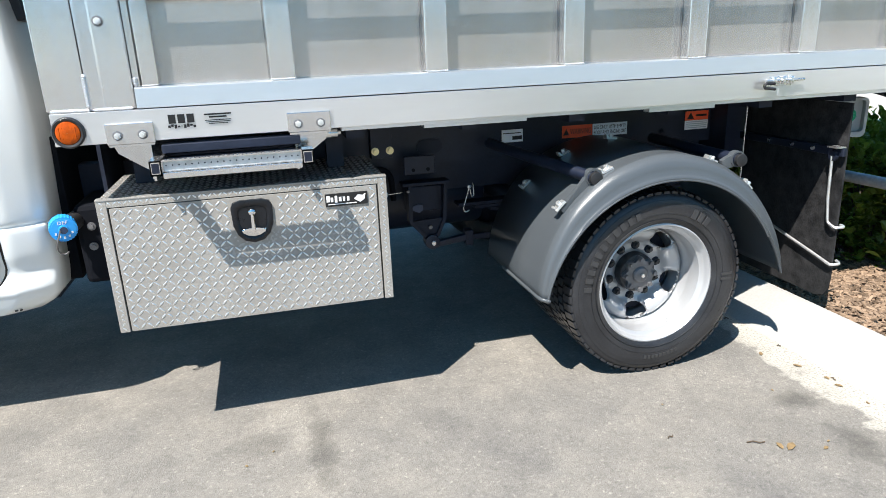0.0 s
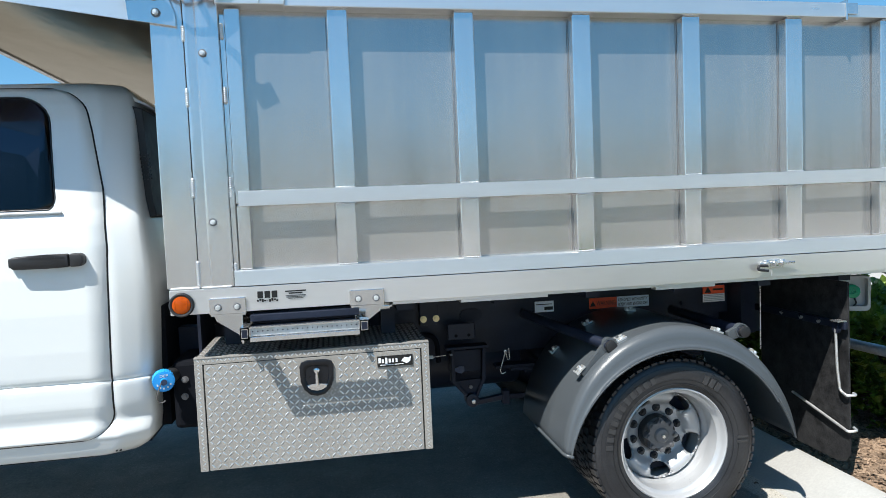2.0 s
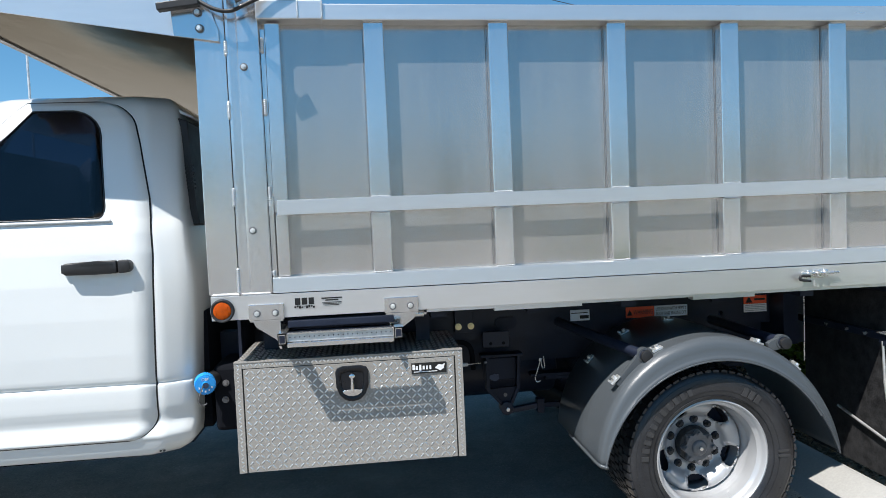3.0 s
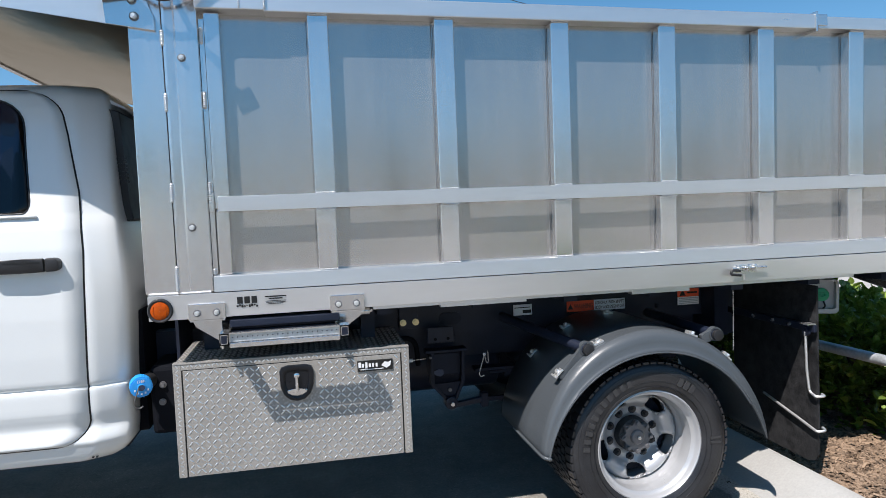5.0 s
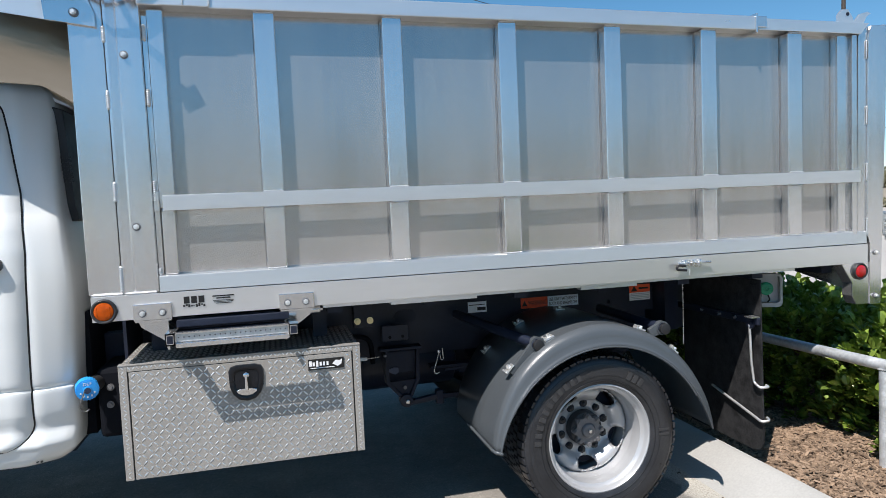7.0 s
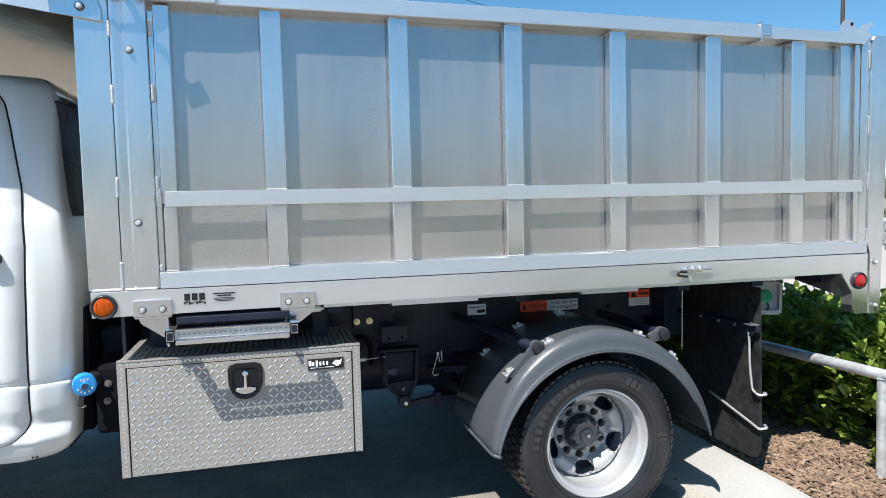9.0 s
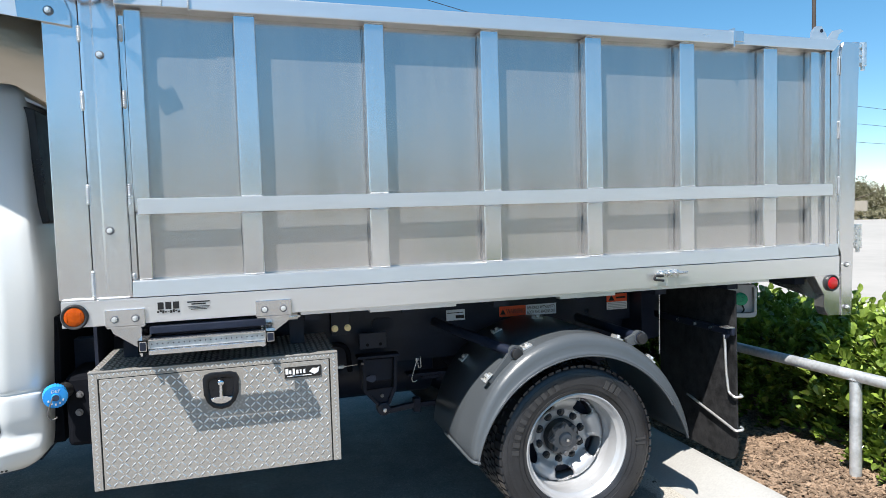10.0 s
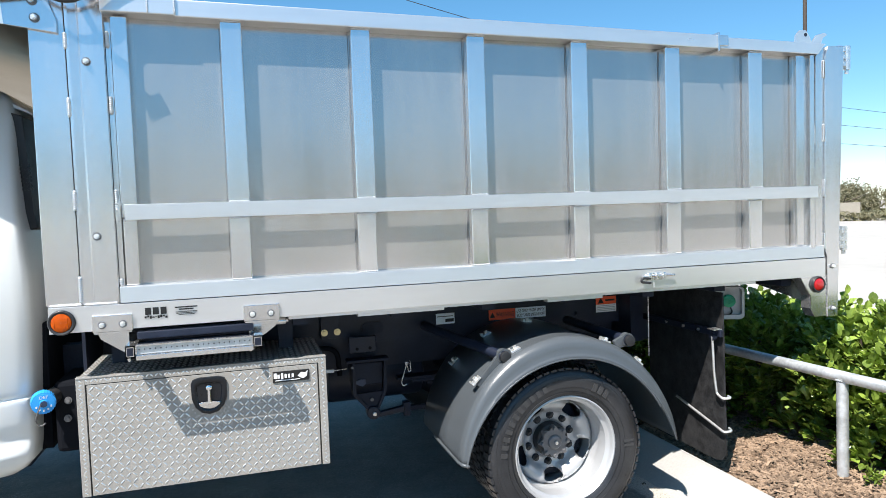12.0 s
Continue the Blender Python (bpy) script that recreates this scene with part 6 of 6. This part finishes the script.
def scrap(kind, x, y, l, turn, seed):
    rng = random.Random(seed)
    bm = bmesh.new()
    if kind == "twig":
        tube(bm, [(-l, 0, 0.003), (-l * 0.3, 0.004, 0.006), (l * 0.4, -0.003, 0.005), (l, 0.006, 0.003)], 0.0022, 6)
        mat = TWIG
    else:
        pts = [(-l, 0), (-l * 0.4, l * 0.4), (l * 0.3, l * 0.5), (l, 0.1 * l), (l * 0.4, -l * 0.4), (-l * 0.5, -l * 0.35)]
        prism(bm, pts, "z", 0.002, 0.004)
        for v in bm.verts:
            v.co.z += 0.25 * l * abs(v.co.y / l) + rng.uniform(0, 0.002)
        mat = DRY_LEAF
    bmesh.ops.transform(bm, matrix=pose(0, 0, 0, 0, 0, turn), verts=bm.verts[:])
    ob = part("dead_leaf" if kind == "leaf" else "twig", bm, mat)
    ob.location = (x, y, 0.0005)
    return tagged(ob, "dry brown leaf lying on the asphalt" if kind == "leaf" else "thin dark twig lying on the asphalt", "leaf" if kind == "leaf" else "twig", "litter on the asphalt")


rng = random.Random(21)
scrap("twig", -0.03, -0.545, 0.03, -20, 1)
scrap("leaf", 0.06, -0.60, 0.026, 30, 2)
scrap("leaf", 0.03, -0.585, 0.018, 80, 3)
scrap("leaf", 0.16, -0.64, 0.012, 10, 4)
scrap("twig", -0.275, -0.43, 0.014, 15, 5)
for k in range(20):
    y = rng.uniform(-1.2, 0.35)
    scrap(rng.choice(("twig", "twig", "leaf")), KERB_X - abs(rng.gauss(0.03, 0.04)) - 0.012, y, rng.uniform(0.006, 0.016), rng.uniform(50, 130), 30 + k)
for k in range(10):
    scrap("leaf", rng.uniform(-2.2, 0.3), rng.uniform(-1.4, 0.1), rng.uniform(0.004, 0.008), rng.uniform(0, 360), 70 + k)


# ---- distance ----
verge = tagged(part("verge", boxes((20, 90, 46, 70, -0.05, 0.12), (46, 140, 8, 46, -0.05, 0.12)), GRASS), "dry grass verge beyond the car park", "ground", kind="structure")


def far_tree(x, y, h, w, seed):
    rng = random.Random(seed)
    t = thing("far_tree", "olive green broad tree beyond the car park", "tree", "far trees", at=(x, y, 0))
    bm = bmesh.new()
    cyl(bm, (0, 0, 0), (0.1, 0, h * 0.5), 0.16, 0.09, seg=8)
    for k in range(5):
        a = rng.uniform(0, 6.28)
        cyl(bm, (0.08, 0, h * rng.uniform(0.3, 0.5)), (w * 0.6 * math.cos(a), w * 0.6 * math.sin(a), h * rng.uniform(0.6, 0.85)), 0.07, 0.02, seg=6)
    part("trunk", bm, BARK, t, "", 60)
    verts, faces = [], []
    lumps = [(rng.gauss(0, w * 0.45), rng.gauss(0, w * 0.45), h * rng.uniform(0.16, 0.85), rng.uniform(0.25, 0.5) * w) for _ in range(11)]
    for lx, ly, lz, lr in lumps:
        for _ in range(330):
            d = Vector((rng.gauss(0, 1), rng.gauss(0, 1), rng.gauss(0, 0.8))).normalized() * lr * rng.uniform(0.55, 1.05)
            o = Vector((lx, ly, lz)) + Vector((d.x, d.y, d.z * 0.7))
            k = len(verts)
            s = rng.uniform(0.04, 0.095)
            for _ in range(4):
                verts.append(o + Vector((rng.gauss(0, s), rng.gauss(0, s), rng.gauss(0, s))))
            faces += [(k, k + 1, k + 2), (k, k + 2, k + 3)]
    stuff("crown", verts, faces, FAR_LEAF, t)
    return t


rng = random.Random(5)
for k in range(34):
    ang = radians(rng.uniform(18, 56))
    d = rng.uniform(62, 86)
    far_tree(d * math.cos(ang), d * math.sin(ang), rng.uniform(2.3, 3.7), rng.uniform(2.2, 3.6), 200 + k)


# unseen tree line across the car park behind the camera, added to darken reflections
for k in range(26):
    far_tree(-56 + 4.6 * k + rng.uniform(-1.2, 1.2), -rng.uniform(40, 47), rng.uniform(6.2, 8.6), rng.uniform(5.0, 6.4), 300 + k)


def far_car(x, y, turn, mat, colour):
    t = thing("parked_car", f"{colour} car parked far off in the lot", "car", "far parked cars", at=(x, y, -0.02))
    t.rotation_euler.z = radians(turn)
    bm = bmesh.new()
    prism(bm, [(-2.2, 0.3), (-2.2, 0.75), (-2.0, 0.88), (-1.3, 0.95), (1.0, 0.95), (2.0, 0.8), (2.2, 0.6), (2.2, 0.3)], "y", -0.88, 0.88, 0.06)
    part("body", bm, mat, t, "", 40)
    bm = bmesh.new()
    prism(bm, [(-1.5, 0.94), (-0.8, 1.42), (0.4, 1.44), (1.2, 0.94)], "y", -0.74, 0.74, 0.05)
    part("cabin", bm, GLASS, t, "", 40)
    for x in (-1.35, 1.35):
        for y in (-0.8, 0.8):
            bm = bmesh.new()
            cyl(bm, (x, y - 0.1, 0.32), (x, y + 0.1, 0.32), 0.32, seg=18)
            part("wheel", bm, RUBBER, t, "", 40)
    return t


CAR_DARK = material("dark_car_paint", (0.03, 0.035, 0.045), 0.35, 0.2, 0.05, 2, 50, 0, coat=1)
far_car(47.8, 33.8, -55, CAR_DARK, "dark grey")
far_car(51.2, 31.9, -55, WHITE_PAINT, "white")
wall = part("low_wall", boxes((-3.6, 0.35, -0.1, 0.1, -0.02, 1.25), bevel=0.02), FENCE)
wall.location, wall.rotation_euler.z = (42.6, 36.2, 0), radians(-49)
tagged(wall, "low tan wall behind the far hedge", "wall")


def far_hedge():
    t = thing("far_hedge", "clipped low hedge at the far edge of the lot", "hedge", at=(38, 34, 0))
    rng = random.Random(77)
    verts, faces = [], []
    for _ in range(5200):
        s = rng.uniform(-16, 16)
        o = Vector((s * 0.64, -s * 0.77, rng.uniform(0.0, 0.55 + 0.12 * noise.noise((s, 0, 0))))) + Vector((rng.gauss(0, 0.25), rng.gauss(0, 0.25), 0))
        k = len(verts)
        for _ in range(3):
            verts.append(o + Vector((rng.gauss(0, 0.12), rng.gauss(0, 0.12), rng.gauss(0, 0.1))))
        faces.append((k, k + 1, k + 2))
    stuff("foliage", verts, faces, FAR_LEAF, t)


far_hedge()


def light_pole(x, y, h, mat, colour):
    t = thing("street_lamp", f"slim {colour} car park light pole", "street lamp", "light poles", at=(x, y, 0))
    bm = bmesh.new()
    cyl(bm, (0, 0, 0), (0, 0, h), 0.075, 0.055, seg=12)
    part("pole", bm, mat, t, "", 60)
    bm = bmesh.new()
    box(bm, -0.2, 0.2, -0.2, 0.2, 0, 0.5, 0.03)
    part("base", bm, CONCRETE_KERB, t)
    bm = bmesh.new()
    box(bm, -0.25, 0.25, -0.7, -0.1, h - 0.1, h + 0.06, 0.02)
    part("lamp_head", bm, mat, t)
    return t


light_pole(-1.352 + 0.695 * 24, -2.5 + 0.682 * 24, 9.0, POLE, "dark bronze")
light_pole(-1.38 - 0.42 * 40, -2.47 + 0.885 * 40, 11.5, GALV, "pale galvanised")


def power_line(p0, p1, sag, r):
    bm = bmesh.new()
    p0, p1 = Vector(p0), Vector(p1)
    pts = [p0.lerp(p1, k / 24) - Vector((0, 0, sag * 4 * (k / 24) * (1 - k / 24))) for k in range(25)]
    mid = (p0 + p1) / 2
    tube(bm, [p - mid for p in pts], r, 5)
    ob = part("power_line", bm, BLACK_TRIM, None, "", 60)
    ob.location = mid
    return tagged(ob, "thin dark overhead power line", "power line", "power lines")


# three wires beyond the tail and one high wire behind the body
E0 = Vector((-1.352, -2.496, 1.433))
ends = []
for za, zb in ((0.105, 0.116), (0.085, 0.094), (0.064, 0.071)):
    a, b = Vector((0.774, 0.627, za)), Vector((0.744, 0.66, zb))
    d = (b * 60 - a * 62)
    ends.append((E0 + a * 62 - d * 9, E0 + b * 60 + d * 6))
    power_line(*ends[-1], 0.0, 0.015)
a, b = Vector((0.2, 0.927, 0.318)), Vector((0.281, 0.914, 0.294))
d = b * 32 - a * 30
high = (E0 + a * 30 - d * 3, E0 + b * 32 + d * 4)
power_line(*high, 0.1, 0.016)


def utility_pole(p, top):
    t = thing("utility_pole", "weathered wooden utility pole carrying wires", "utility pole", "utility poles", at=(p.x, p.y, -0.02))
    bm = bmesh.new()
    cyl(bm, (0, 0, 0), (0, 0, top + 0.4), 0.15, 0.1, seg=10)
    part("pole", bm, BARK, t, "", 60)
    return t


for p in (*ends[0], *high):
    utility_pole(p, p.z - 0.38)
